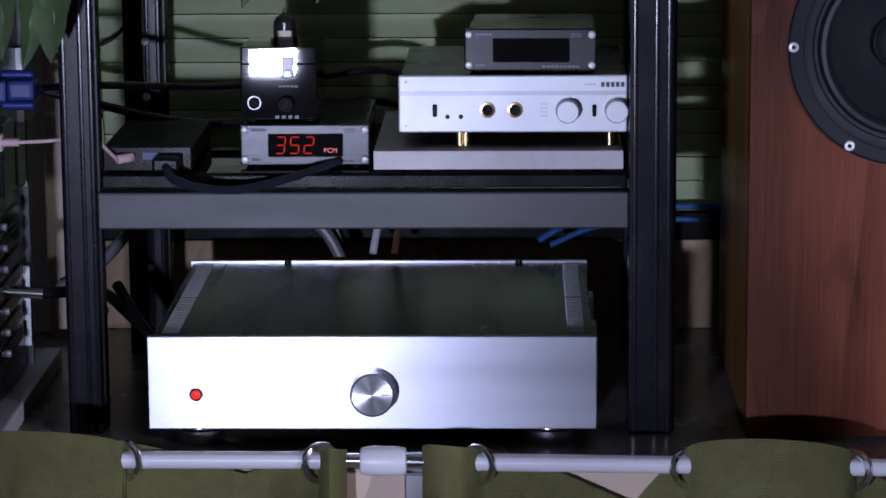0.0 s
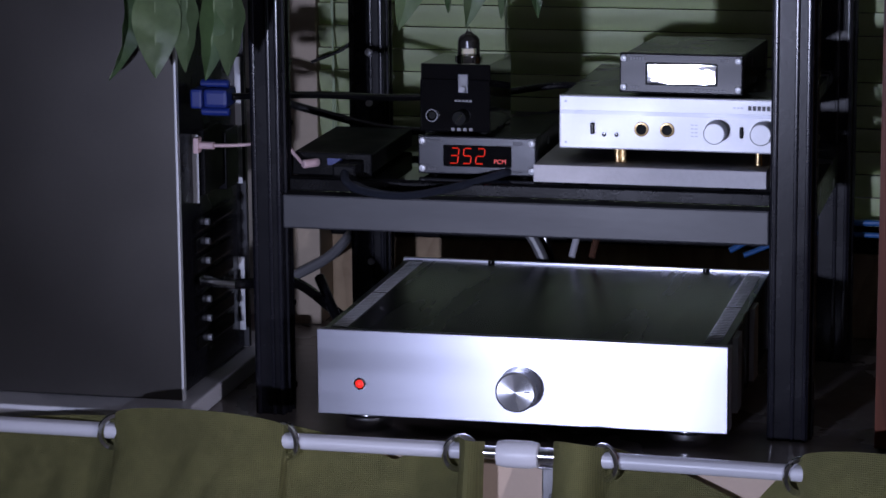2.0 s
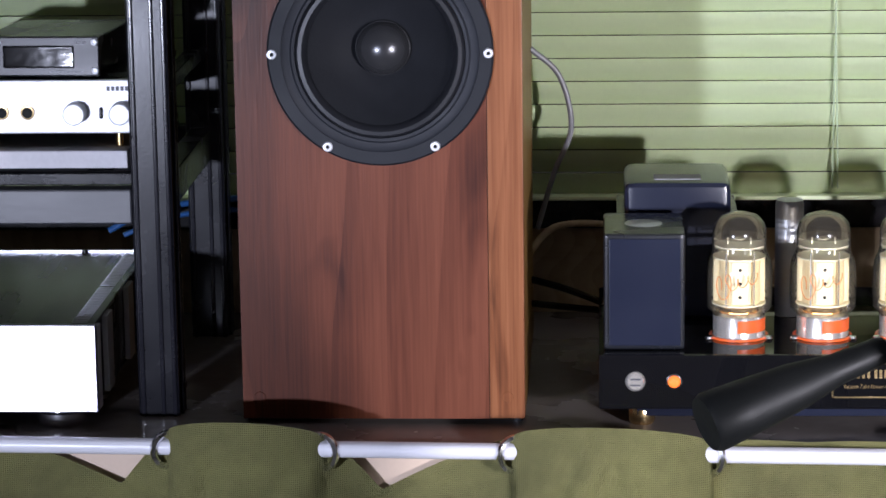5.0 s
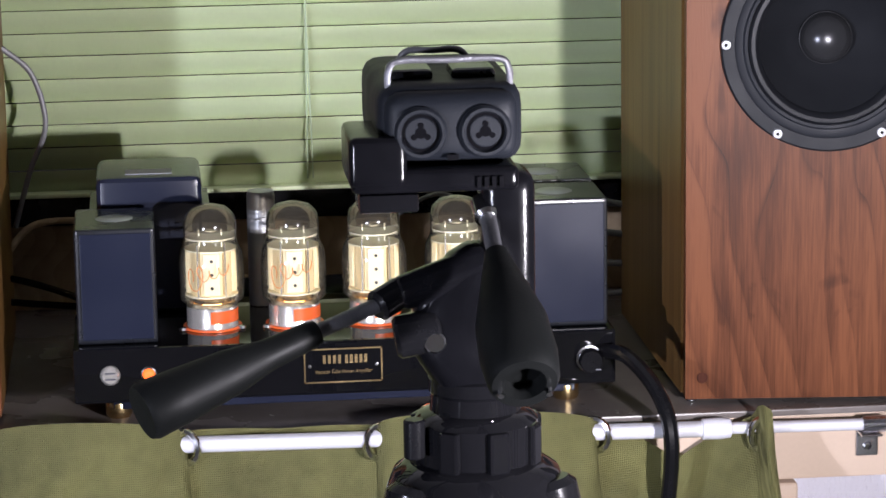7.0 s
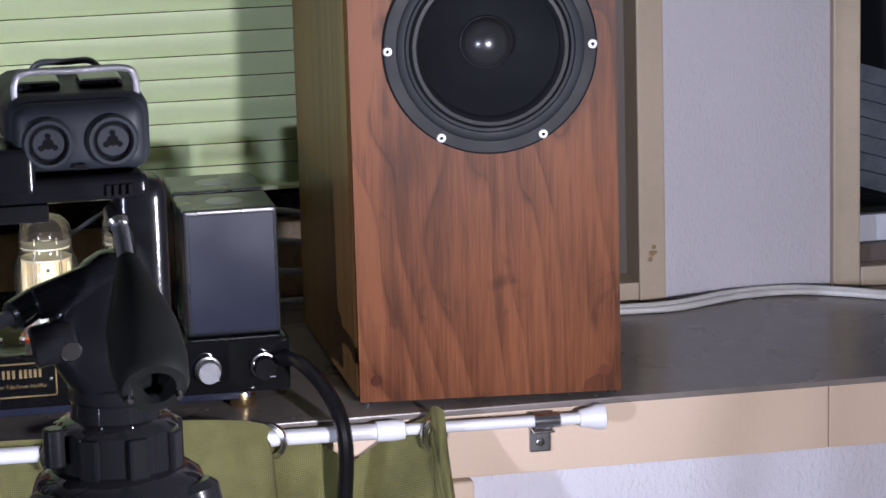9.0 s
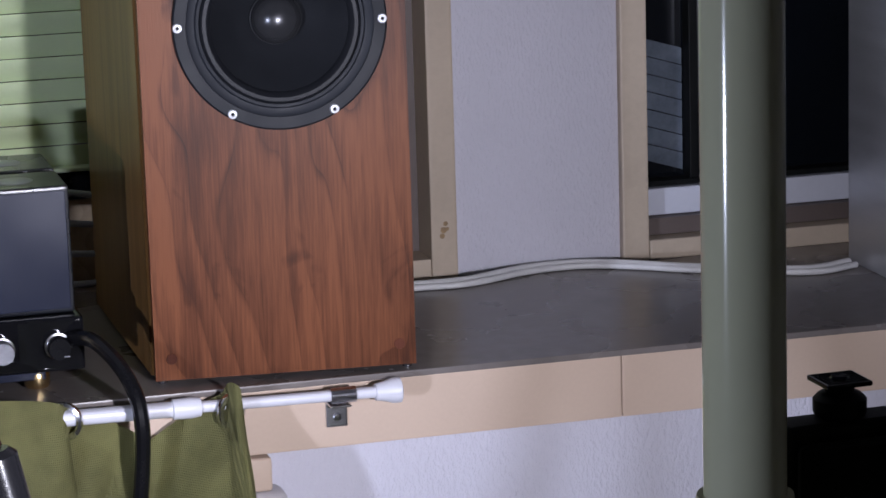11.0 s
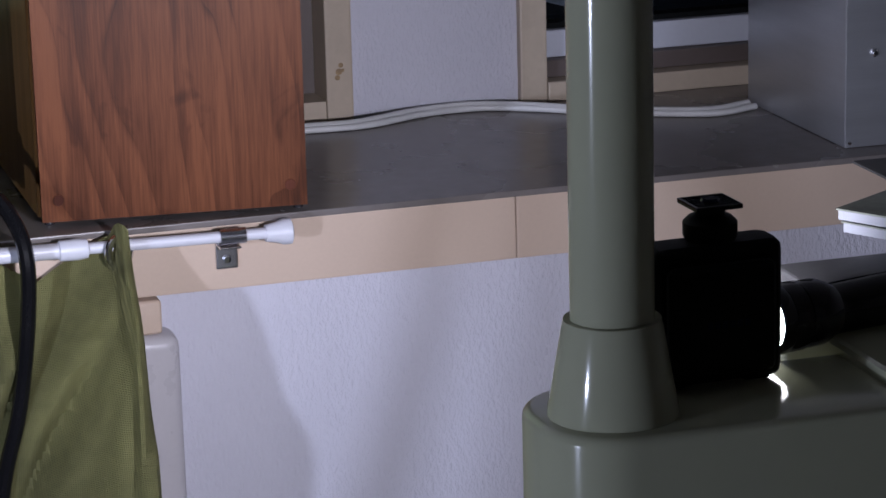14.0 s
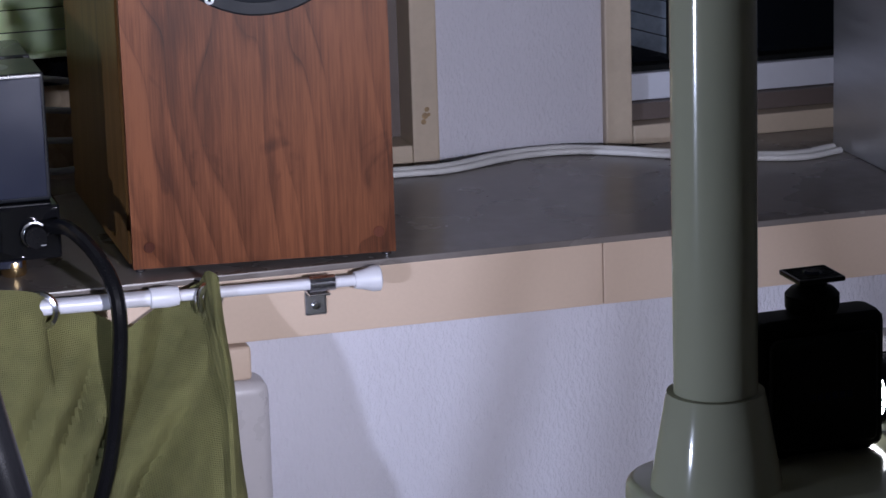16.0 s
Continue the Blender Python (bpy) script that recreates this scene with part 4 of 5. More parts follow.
def power_tube(x, y, with_ink):
    b = part("power_tube", lathe([(0.0198, 0.0790), (0.0215, 0.083), (0.0255, 0.0865), (0.0262, 0.0985), (0.0262, 0.1155), (0.0250, 0.1245), (0.0220, 0.1305), (0.0212, 0.1345), (0.0212, 0.1435)], (x, y, 0), seg=40), "glass", ta, "large clear glass power tube")
    part("dome", lathe([(0.0212, 0.1435), (0.0212, 0.1475), (0.0195, 0.1545), (0.014, 0.1600), (0.006, 0.1625), (0, 0.1628)], (x, y, 0), seg=40), "smoked", b, "dark silvered glass dome")
    part("tube_base", lathe([(0, 0.063), (0.0218, 0.063), (0.0205, 0.066), (0.0205, 0.0815), (0.0185, 0.084), (0, 0.084)], (x, y, 0), seg=40), "tube_metal", b, "polished tube base")
    bm = bmesh.new()
    ring = []
    for k in range(13):
        a = radians(-95 + k * 7.5)
        for z in (0.069, 0.079):
            ring.append(bm.verts.new((x + 0.0209 * math.cos(a), y + 0.0209 * math.sin(a), z)))
    for k in range(12):
        bm.faces.new((ring[2 * k], ring[2 * k + 2], ring[2 * k + 3], ring[2 * k + 1]))
    part("band", bm, "orange", b, "orange printed band")
    part("gasket", lathe([(0.0215, 0.0628), (0.0235, 0.0628), (0.0235, 0.0645), (0.0215, 0.0645)], (x, y, 0), seg=36), "orange", b, "orange ring")
    part("anode", lathe([(0.0168, 0.0910), (0.0172, 0.0925), (0.0172, 0.1250), (0.0168, 0.1265)], (x, y, 0), seg=12), "anode_grey", b, "grey metal anode", False)
    part("anode_rib", box(x - 0.0068, x + 0.0068, y - 0.0192, y - 0.0150, 0.0917, 0.1260, 0.0012), "plate_tube", b, "pale pierced rib", False)
    for s in (-1, 1):
        part("anode_wing", box(x + s * 0.0168 - 0.0035, x + s * 0.0168 + 0.0035, y - 0.003, y + 0.003, 0.0915, 0.1260, 0.001), "plate_tube", b, "", False)
        part("grid_rod", rod((x + s * 0.0108, y - 0.0172, 0.0907), (x + s * 0.0108, y - 0.0172, 0.1335), 0.0008, 8), "tube_metal", b)
        part("support_wire", rod((x + s * 0.009, y, 0.1275), (x + s * 0.009, y, 0.1425), 0.0007, 8), "mica", b)
    for z in (0.0980, 0.1090, 0.1200):
        part("vent_hole", lathe([(0, 0.0003), (0.0014, 0.0003), (0.0014, -0.001)], (x, y - 0.0192, z), "y", 12), "black_matt", b)
    for z, r in ((0.0897, 0.0212), (0.1267, 0.0208), (0.1360, 0.0200)):
        t = 0.0013 if z < 0.14 else 0.0005
        part("spacer", lathe([(0.0, z), (r, z), (r, z + t), (0, z + t)] if z < 0.14 else [(r - 0.0025, z), (r, z), (r, z + t), (r - 0.0025, z + t)], (x, y, 0), seg=32), "mica", b, "pale mica spacer")
    part("heater", lathe([(0, 0.0850), (0.0075, 0.0850), (0.0075, 0.0885), (0, 0.0885)], (x, y, 0), seg=16), "filament", b, "glowing heater")
    part("stem_press", lathe([(0.016, 0.0842), (0.015, 0.087), (0.009, 0.0895), (0, 0.090)], (x, y, 0), seg=24), "gold", b, "amber stem")
    part("halo", lathe([(0.0035, 0.1415), (0.0045, 0.1420), (0.0045, 0.1407)], (x, y, 0), seg=20), "mica", b)
    if with_ink:
        r = 0.0264
        pts = []
        for k in range(60):
            u = k / 59
            big = 1.0 if u < 0.35 else 0.42
            a = -0.75 + 1.25 * u + 0.16 * big * math.cos(6.283 * 4.2 * u)
            pts.append((x + r * math.sin(a), y - r * math.cos(a), 0.1050 + 0.010 * u + 0.0095 * big * math.sin(6.283 * 4.2 * u)))
        part("ink_script", sweep(pts, 0.00042, 5, 2), "orange_ink", b, "looping orange script")


for i, x in enumerate((0.111, 0.177, 0.242, 0.309)):
    power_tube(x, 0.062, 1 if i < 2 else 0)
for x in (0.155,):
    part("small_tube", lathe([(0.0, 0.063), (0.0115, 0.063), (0.0115, 0.155), (0.0105, 0.1585), (0, 0.159)], (x, 0.135, 0), seg=28), "slot", ta, "grey-shielded small tube")
for x in (0.087, 0.134, 0.154, 0.2, 0.219, 0.265):
    part("socket_screw", lathe([(0, 0.0655), (0.003, 0.065), (0.0035, 0.063)], (x, 0.052, 0), seg=12), "chrome", ta)
sw = part("power_switch", lathe([(0, 0.003), (0.0058, 0.003), (0.0075, 0.0015), (0.008, 0.0)], (0.0285, 0, 0.0412), "y", 32), "tube_metal", ta, "round chrome power button")
for z in (0.0388, 0.0436):
    part("mark", box(0.0245, 0.0325, -0.0034, -0.003, z - 0.0006, z + 0.0006), "print_dark", sw, "", False)
part("pilot_lamp", lathe([(0, 0.004), (0.003, 0.0035), (0.0045, 0.002), (0.005, 0)], (0.0585, 0, 0.0412), "y", 24), "orange_lamp", ta, "glowing orange pilot lamp")
part("bezel", lathe([(0.005, 0.0015), (0.0062, 0.001), (0.0065, 0)], (0.0585, 0, 0.0412), "y", 24), "chrome", ta)
for x, m in ((0.3615, "knob_grey"), (0.4065, "black_plastic")):
    k = part("knob", lathe([(0, 0.017), (0.0086, 0.017), (0.0092, 0.016), (0.0092, 0.005), (0.0105, 0.004), (0.0105, 0)], (x, 0, 0.0405), "y", 36), m, ta, "round control knob")
    part("collar", lathe([(0.0093, 0.0062), (0.0108, 0.006), (0.0108, 0.001)], (x, 0, 0.0405), "y", 36), "chrome", k)
    part("pointer", box(x + 0.003, x + 0.0075, -0.0175, -0.0169, 0.034, 0.0348), "print_pale", k, "", False)
np_ = part("name_plate", box(0.180, 0.242, -0.0012, 0.0, 0.0285, 0.0565, 0.0004), "black_gloss", ta, "black plate with a brass border", False)
for a in ((0.180, 0.242, 0.0553, 0.0565), (0.180, 0.242, 0.0285, 0.0297), (0.180, 0.1812, 0.0285, 0.0565), (0.2408, 0.242, 0.0285, 0.0565)):
    part("border", box(a[0], a[1], -0.0018, -0.0011, a[2], a[3]), "gold", np_, "", False)
for k in range(4):
    part("letter_bar", box(0.195 + 0.0040 * k, 0.1972 + 0.0040 * k, -0.0017, -0.0011, 0.0442, 0.0510), "gold", np_, "", False)
for k in range(5):
    part("letter_bar", box(0.2125 + 0.0038 * k, 0.2147 + 0.0038 * k, -0.0017, -0.0011, 0.0442, 0.0510), "gold", np_, "", False)
words("lettering", "Vacuum Tube Power Amplifier", 0.0046, (0.211, -0.0013, 0.0375), "gold", np_, squeeze=0.78, shear=0.25)
for x in (0.1845, 0.2375):
    part("screw", lathe([(0, 0.0028), (0.0013, 0.0025), (0.0017, 0.0012)], (x, 0, 0.0425), "y", 12), "chrome", np_)
cable("thick black power cable hanging over the counter edge", [(1.140, 0.03, 0.045), (1.155, 0.0, 0.048), (1.172, -0.035, 0.03), (1.181, -0.052, 0.0), (1.179, -0.056, -0.05), (1.168, -0.058, -0.12), (1.145, -0.06, -0.22), (1.12, -0.06, -0.5), (1.11, -0.06, -0.99)], 0.0062, "black_plastic")
cable("black cable from the tube amplifier", [(0.64, 0.32, 0.064), (0.69, 0.28, 0.06), (0.73, 0.25, 0.052)], 0.003, "black_plastic")
cable("second black cable from the tube amplifier", [(0.64, 0.30, 0.044), (0.69, 0.28, 0.043), (0.73, 0.25, 0.046)], 0.003, "black_plastic")
cable("grey cable hanging behind the loudspeaker", [(0.665, 0.33, 0.26), (0.69, 0.335, 0.235), (0.70, 0.335, 0.19), (0.685, 0.335, 0.15), (0.67, 0.335, 0.1)], 0.0025, "grey_cable")
cable("pale cable lying behind the tube amplifier", [(0.66, 0.34, 0.075), (0.69, 0.36, 0.098), (0.76, 0.37, 0.09), (0.83, 0.36, 0.05), (0.95, 0.37, 0.03)], 0.003, "tan_board")
for k in range(4):
    cable("dark cable behind the loudspeaker", [(1.13, 0.36, 0.03 + 0.025 * k), (1.19, 0.33, 0.022 + 0.028 * k), (1.26, 0.30, 0.035 + 0.02 * k)], 0.003, "grey_cable")
cable("cable by the blind", [(1.0, 0.36, 0.09), (1.05, 0.37, 0.11), (1.1, 0.36, 0.08), (1.15, 0.35, 0.04)], 0.002, "grey_cable")

# ---------- rod, curtain, clips ----------
RODY = -0.026


def rz(x):
    return 0.0095 - 0.0135 * max(x, 0.0)

tr = thing("curtain_rod", "white extending curtain rod along the counter front", "curtain rod")
part("tube", rod((-0.62, RODY, rz(-0.62)), (0.140, RODY, rz(0.140)), 0.0064, 20), "white_plastic", tr, "white tube")
part("sleeve", rod((0.138, RODY, rz(0.138)), (0.220, RODY, rz(0.220)), 0.0052, 18), "chrome", tr, "bright inner tube")
part("stopper", lathe([(0.0054, -0.017), (0.0095, -0.016), (0.0108, -0.010), (0.0108, 0.010), (0.0095, 0.016), (0.0054, 0.017)], (0.176, RODY, rz(0.176)), "x", 20), "white_plastic", tr, "white faceted end stopper")
part("tube", rod((0.215, RODY, rz(0.215)), (1.21, RODY, rz(1.21)), 0.0064, 20), "white_plastic", tr, "white tube")
part("collar", lathe([(0.0064, -0.012), (0.0082, -0.011), (0.0086, 0.003), (0.0076, 0.011), (0.005, 0.012)], (1.222, RODY, rz(1.222)), "x", 20), "white_plastic", tr)
part("inner_tube", rod((1.22, RODY, rz(1.22)), (1.385, RODY, rz(1.385)), 0.0047, 18), "white_plastic", tr)
part("end_cap", lathe([(0, -0.008), (0.0068, -0.008), (0.0085, 0.001), (0.0104, 0.006), (0.0104, 0.0125), (0.0085, 0.0135), (0, 0.0135)], (1.384, RODY, rz(1.384)), "x", 24), "white_plastic", tr, "white rubber end cap")


def clip(x):
    c = thing("rod_clip", "chrome clip holding the curtain rod, screwed to the board", "clip", (x, 0, 0), group="rod clips")
    bm = bmesh.new()
    rows = []
    for k in range(13):
        a = radians(-150 + 25 * k)
        rows.append([bm.verts.new((s, RODY + 0.0066 * math.sin(a) * -1, rz(x) + 0.0066 * math.cos(a))) for s in (-0.0105, 0.0105)])
    for a, b in zip(rows, rows[1:]):
        bm.faces.new((a[0], a[1], b[1], b[0]))
    bmesh.ops.solidify(bm, geom=bm.faces[:], thickness=0.001)
    part("hook", bm, "chrome", c)
    part("tongue", box(-0.0085, 0.0085, -0.020, -0.0015, rz(x) - 0.0125, rz(x) - 0.011, 0.0004), "chrome", c, "", False)
    part("plate", box(-0.009, 0.009, -0.003, -0.0002, -0.0415, rz(x) - 0.006, 0.0014), "foot_steel", c, "", False)
    part("screw", lathe([(0, 0.0035), (0.0028, 0.003), (0.0036, 0.0)], (0, -0.003, -0.033), "y", 16), "chrome", c)


clip(1.349)
clip(0.199)

# depth of the dip behind the rod and where along the span it lies
SAG = {-0.40: (0.012, 0.5), -0.010: (0.026, 0.6), 0.244: (0.044, 0.74), 0.513: (0.046, 0.3), 0.807: (0.004, 0.5), 1.1255: (0.038, 0.52)}


def curtain_piece(x0, x1, crossings, first, label, bottom, edge_end):
    """crossings: where the cloth passes through its eyelets; between them it lies in turn in front of and behind the rod."""
    th = thing("curtain", label, "curtain", group="olive curtains")
    nx, nz = int((x1 - x0) / 0.003), 72
    bm = bmesh.new()
    grid = []
    for i in range(nx + 1):
        x = x0 + (x1 - x0) * i / nx
        side, left, right = first, x0, x1
        for c in crossings:
            if x > c:
                side, left = -side, c
            else:
                right = c
                break
        u = (x - left) / max(right - left, 1e-4)
        bow = math.sin(math.pi * min(max(u, 0), 1))
        row = []
        for j in range(nz + 1):
            v = (j / nz) ** 1.4
            deep, at_u = SAG.get(left, (0.03, 0.5))
            sag = 0.001 + deep * max(0.0, min(u / at_u, (1 - u) / (1 - at_u))) ** 1.15 if side < 0 else -0.0145 * bow ** 0.45 * min(1.0, (right - left) / 0.09) + 0.003 * u
            ztop = rz(x) + 0.0115 - sag
            z = ztop + (bottom - ztop) * v
            drop = ztop - z
            amp = 0.0175 * bow ** 0.6 * (1 - 0.2 * v)
            y = RODY - side * amp * (1 if side > 0 else 0.85)
            n1 = noise.noise(Vector((x * 9, z * 5, 1.7)))
            n2 = noise.noise(Vector((x * 38, z * 16, 5.2)))
            n3 = noise.noise(Vector((x * 17 - z * 7, z * 3, 8.1)))
            ease = min(1.0, drop / 0.055) if side > 0 else min(1.0, max(0.0, drop - 0.022) / 0.05)
            fold = math.sqrt(math.sin(70 * (x - 0.55 * z * (1 + 0.4 * n1)) + 1.6 * n3 + 0.6) ** 2 + 0.03)
            pleat = math.sqrt(math.sin(93 * (x - 0.34 * z) + 3.1 * n1) ** 2 + 0.03)
            calm = 0.42 + 0.40 * min(1.0, max(0.0, (x - 1.09) / 0.06))
            y -= calm * ease * (0.026 * fold ** 0.8 * (0.8 + 0.6 * n3) + 0.012 * pleat * (0.5 + n1)) + ease * (0.010 * n1 + 0.0035 * n2) + 0.006 * ease
            y = min(y, -0.0075)
            xx = x + 0.008 * n1 * ease * (0 if i in (0, nx) else 1)
            puff = 0.0
            if edge_end and x > 1.15:
                # the free end swings away from the wall towards its foot
                puff = 0.090 * min(1.0, drop / 0.17) ** 1.15 * min(1.0, (x - 1.15) / 0.10)
            if edge_end and x > 1.252:
                q = min(1.0, (x - 1.252) / 0.020)
                z += 0.009 * min(1.0, q / 0.3) * max(0.0, 1 - drop / 0.08)
                wq = q * max(0.15, 1 - drop / 0.14)
                y = y * (1 - wq) + wq * (RODY - 0.016 + 0.006 * math.cos(3.1 * q))
                xx = x + q * (-0.010 + 0.015 * min(1.0, drop / 0.15))
            row.append(bm.verts.new((xx - 0.19 * puff, y - puff, z)))
        grid.append(row)
    for i in range(nx):
        for j in range(nz):
            bm.faces.new((grid[i][j], grid[i + 1][j], grid[i + 1][j + 1], grid[i][j + 1]))
    bmesh.ops.solidify(bm, geom=bm.faces[:], thickness=0.0012)
    part("cloth", bm, "curtain", th, "creased olive linen")
    for c in crossings:
        part("eyelet", lathe([(0.0105, -0.0018), (0.0125, -0.0026), (0.0150, -0.0018), (0.0155, 0), (0.0150, 0.0018), (0.0125, 0.0026), (0.0105, 0.0018), (0.0105, -0.0018)], (c, RODY - (0.005 if c > 1.2 else 0), rz(c) - (0.0042 if c > 1.2 else 0.002)), seg=36, m=Matrix.Rotation(radians(90 - 54 * (1 if crossings.index(c) % 2 else -1)), 4, "Z") @ Matrix.Rotation(radians(90), 4, "X")), "chrome", th, "bright metal eyelet")
    return th


curtain_piece(-0.62, 0.150, (-0.40, -0.152, -0.010, 0.130), 1, "olive green eyelet curtain hanging below the computer and rack", -0.75, False)
curtain_piece(0.204, 1.272, (0.244, 0.394, 0.513, 0.659, 0.807, 0.957, 1.1255, 1.257), 1, "olive green eyelet curtain hanging below the loudspeakers", -0.75, True)

bt = thing("plastic_bottle", "cloudy translucent plastic bottle behind the curtain's edge", "bottle", (1.276, 0, 0))
part("body", box(-0.03, 0.032, -0.004, 0.0345, -0.6, -0.092, 0.012, 4), "cloudy", bt, "", True)
part("neck", box(-0.02, 0.019, 0.002, 0.034, -0.0915, -0.063, 0.004, 3), "beige", bt, "", True)
part("stand", box(-0.02, 0.02, 0.002, 0.034, -1.0, -0.6), "cloudy", bt, "", False)

WHITE = [(1.34, 0.295, 0.0045), (1.491, 0.281, 0.0045), (1.542, 0.281, 0.0045), (1.604, 0.307, 0.0045), (1.659, 0.310, 0.0045), (1.706, 0.285, 0.0045), (1.749, 0.252, 0.0045), (1.84, 0.203, 0.0045), (1.893, 0.215, 0.0045)]
LEAVES = [
    ((-0.119, 0.0, 0.289), (-0.122, 0.012, 0.362), 0.036, 0.5, "leaf"),
    ((-0.093, -0.004, 0.295), (-0.098, 0.014, 0.366), 0.030, -0.4, "leaf"),
    ((-0.081, 0.008, 0.287), (-0.074, 0.016, 0.366), 0.026, 0.8, "leaf_dark"),
    ((-0.058, -0.006, 0.293), (-0.060, 0.010, 0.368), 0.036, -0.5, "leaf"),
    ((-0.163, 0.012, 0.285), (-0.146, 0.014, 0.362), 0.016, 1.4, "leaf_dark"),
    ((0.078, 0.0, 0.331), (0.092, 0.01, 0.392), 0.024, 0.4, "leaf"),
    ((0.117, 0.0, 0.345), (0.110, 0.012, 0.398), 0.014, -0.6, "leaf_dark"),
    ((0.130, 0.004, 0.334), (0.136, 0.010, 0.395), 0.022, 0.7, "leaf"),
    ((0.158, 0.0, 0.341), (0.152, 0.008, 0.400), 0.018, -0.8, "leaf"),
    ((0.186, 0.004, 0.342), (0.176, 0.010, 0.402), 0.016, 0.5, "leaf_dark"),
]

# ---------- tripod with recorder ----------
TX, TY = 0.9615, -0.64
tp = thing("tripod", "black camera tripod with two pan handles", "tripod")
part("collar", lathe([(0.030, 0.155), (0.0345, 0.157), (0.0345, 0.182), (0.031, 0.186), (0.0255, 0.188), (0.0245, 0.197), (0.026, 0.199), (0.026, 0.206), (0.020, 0.210), (0, 0.210)], (TX, TY, 0), seg=40), "black_gloss", tp, "round head collar")
for k in range(8):
    a = 2 * math.pi * k / 8 + 0.25
    part("grip_rib", box(-0.006, 0.006, -0.003, 0.003, 0.158, 0.182, 0.002), "black_gloss", tp, "", False).matrix_basis = Matrix.Translation((TX + 0.0345 * math.cos(a), TY + 0.0345 * math.sin(a), 0)) @ Matrix.Rotation(a + radians(90), 4, "Z")
part("shoulder", lathe([(0.020, 0.06), (0.048, 0.10), (0.053, 0.135), (0.046, 0.153), (0.036, 0.160), (0, 0.161)], (TX, TY, 0), seg=40), "black_gloss", tp, "moulded leg hub")
part("lock_knob", rod((TX - 0.036, TY - 0.02, 0.188), (TX - 0.036, TY - 0.02, 0.166), 0.006, 16, bevel=0.001), "black_plastic", tp)
for a in (radians(-150), radians(-25), radians(95)):
    d = Vector((math.cos(a), math.sin(a), 0))
    p = Vector((TX, TY, 0.135)) + d * 0.04
    q = Vector((TX, TY, -1.0)) + d * 0.36
    part("leg_joint", rod(p + Vector((0, 0, 0.015)), p + (q - p) * 0.07, 0.017, 18, bevel=0.004), "black_plastic", tp)
    leg = part("leg", rod(p + (q - p) * 0.05, p + (q - p) * 0.5, 0.0135, 18, bevel=0.002), "grey_coat", tp, "grey tubular leg")
    part("leg_lower", rod(p + (q - p) * 0.49, q, 0.0105, 16), "grey_coat", leg)
# head
def casting(name, rows, parent):
    """A cast body, lofted through rounded outlines: height, centre x and y, half width, half depth."""
    bm, rings = bmesh.new(), []
    for z, x, y, a, b in rows:
        ring = []
        for k in range(24):
            c, d = math.cos(math.pi * k / 12), math.sin(math.pi * k / 12)
            ring.append(bm.verts.new((x + a * math.copysign(abs(c) ** 0.7, c), y + b * math.copysign(abs(d) ** 0.7, d), z)))
        rings.append(ring)
    for p, q in zip(rings, rings[1:]):
        for k in range(24):
            bm.faces.new((p[k], p[(k + 1) % 24], q[(k + 1) % 24], q[k]))
    bm.faces.new(rings[0][::-1])
    bm.faces.new(rings[-1])
    return part(name, bm, "tripod_black", parent)


casting("pan_body", [(0.205, TX, TY, 0.024, 0.024), (0.212, TX - 0.002, TY, 0.027, 0.024), (0.224, TX - 0.005, TY, 0.031, 0.024), (0.236, TX - 0.006, TY, 0.031, 0.022), (0.250, TX - 0.002, TY, 0.029, 0.020), (0.264, TX + 0.004, TY, 0.026, 0.018), (0.275, TX + 0.008, TY, 0.022, 0.015), (0.280, TX + 0.010, TY, 0.016, 0.010)], tp)
part("pan_sleeve", rod((TX + 0.006, TY - 0.004, 0.268), (0.918, -0.650, 0.2555), 0.0125, 20, r2=0.0095, bevel=0.003), "tripod_black", tp)
part("tilt_arm", box(TX + 0.004, TX + 0.033, TY - 0.016, TY + 0.022, 0.232, 0.322, 0.011, 5), "tripod_black", tp)
part("tilt_pivot", rod((TX - 0.045, TY - 0.012, 0.232), (TX - 0.02, TY - 0.012, 0.236), 0.012, 20, bevel=0.002), "black_plastic", tp)
part("head_web", box(TX - 0.034, TX + 0.006, TY - 0.014, TY + 0.012, 0.226, 0.262, 0.012, 4), "tripod_black", tp)
part("pivot_cap", rod((TX - 0.024, TY - 0.024, 0.231), (TX - 0.024, TY - 0.019, 0.231), 0.006, 18, bevel=0.001), "chrome", tp, "bright screw cap")
part("platform", box(TX - 0.068, TX + 0.022, TY - 0.03, TY + 0.035, 0.3145, 0.328, 0.005, 4), "tripod_black", tp)
part("plate_lever", box(TX - 0.069, TX - 0.038, TY - 0.031, TY + 0.03, 0.318, 0.3455, 0.005, 4), "tripod_black", tp)
part("level_window", box(TX - 0.064, TX - 0.032, TY - 0.028, TY + 0.0, 0.304, 0.3142, 0.002, 2), "black_gloss", tp)
for k in range(4):
    part("tooth", box(TX - 0.001 + 0.004 * k, TX + 0.001 + 0.004 * k, TY - 0.0315, TY - 0.030, 0.317, 0.323), "black_gloss", tp, "", False)
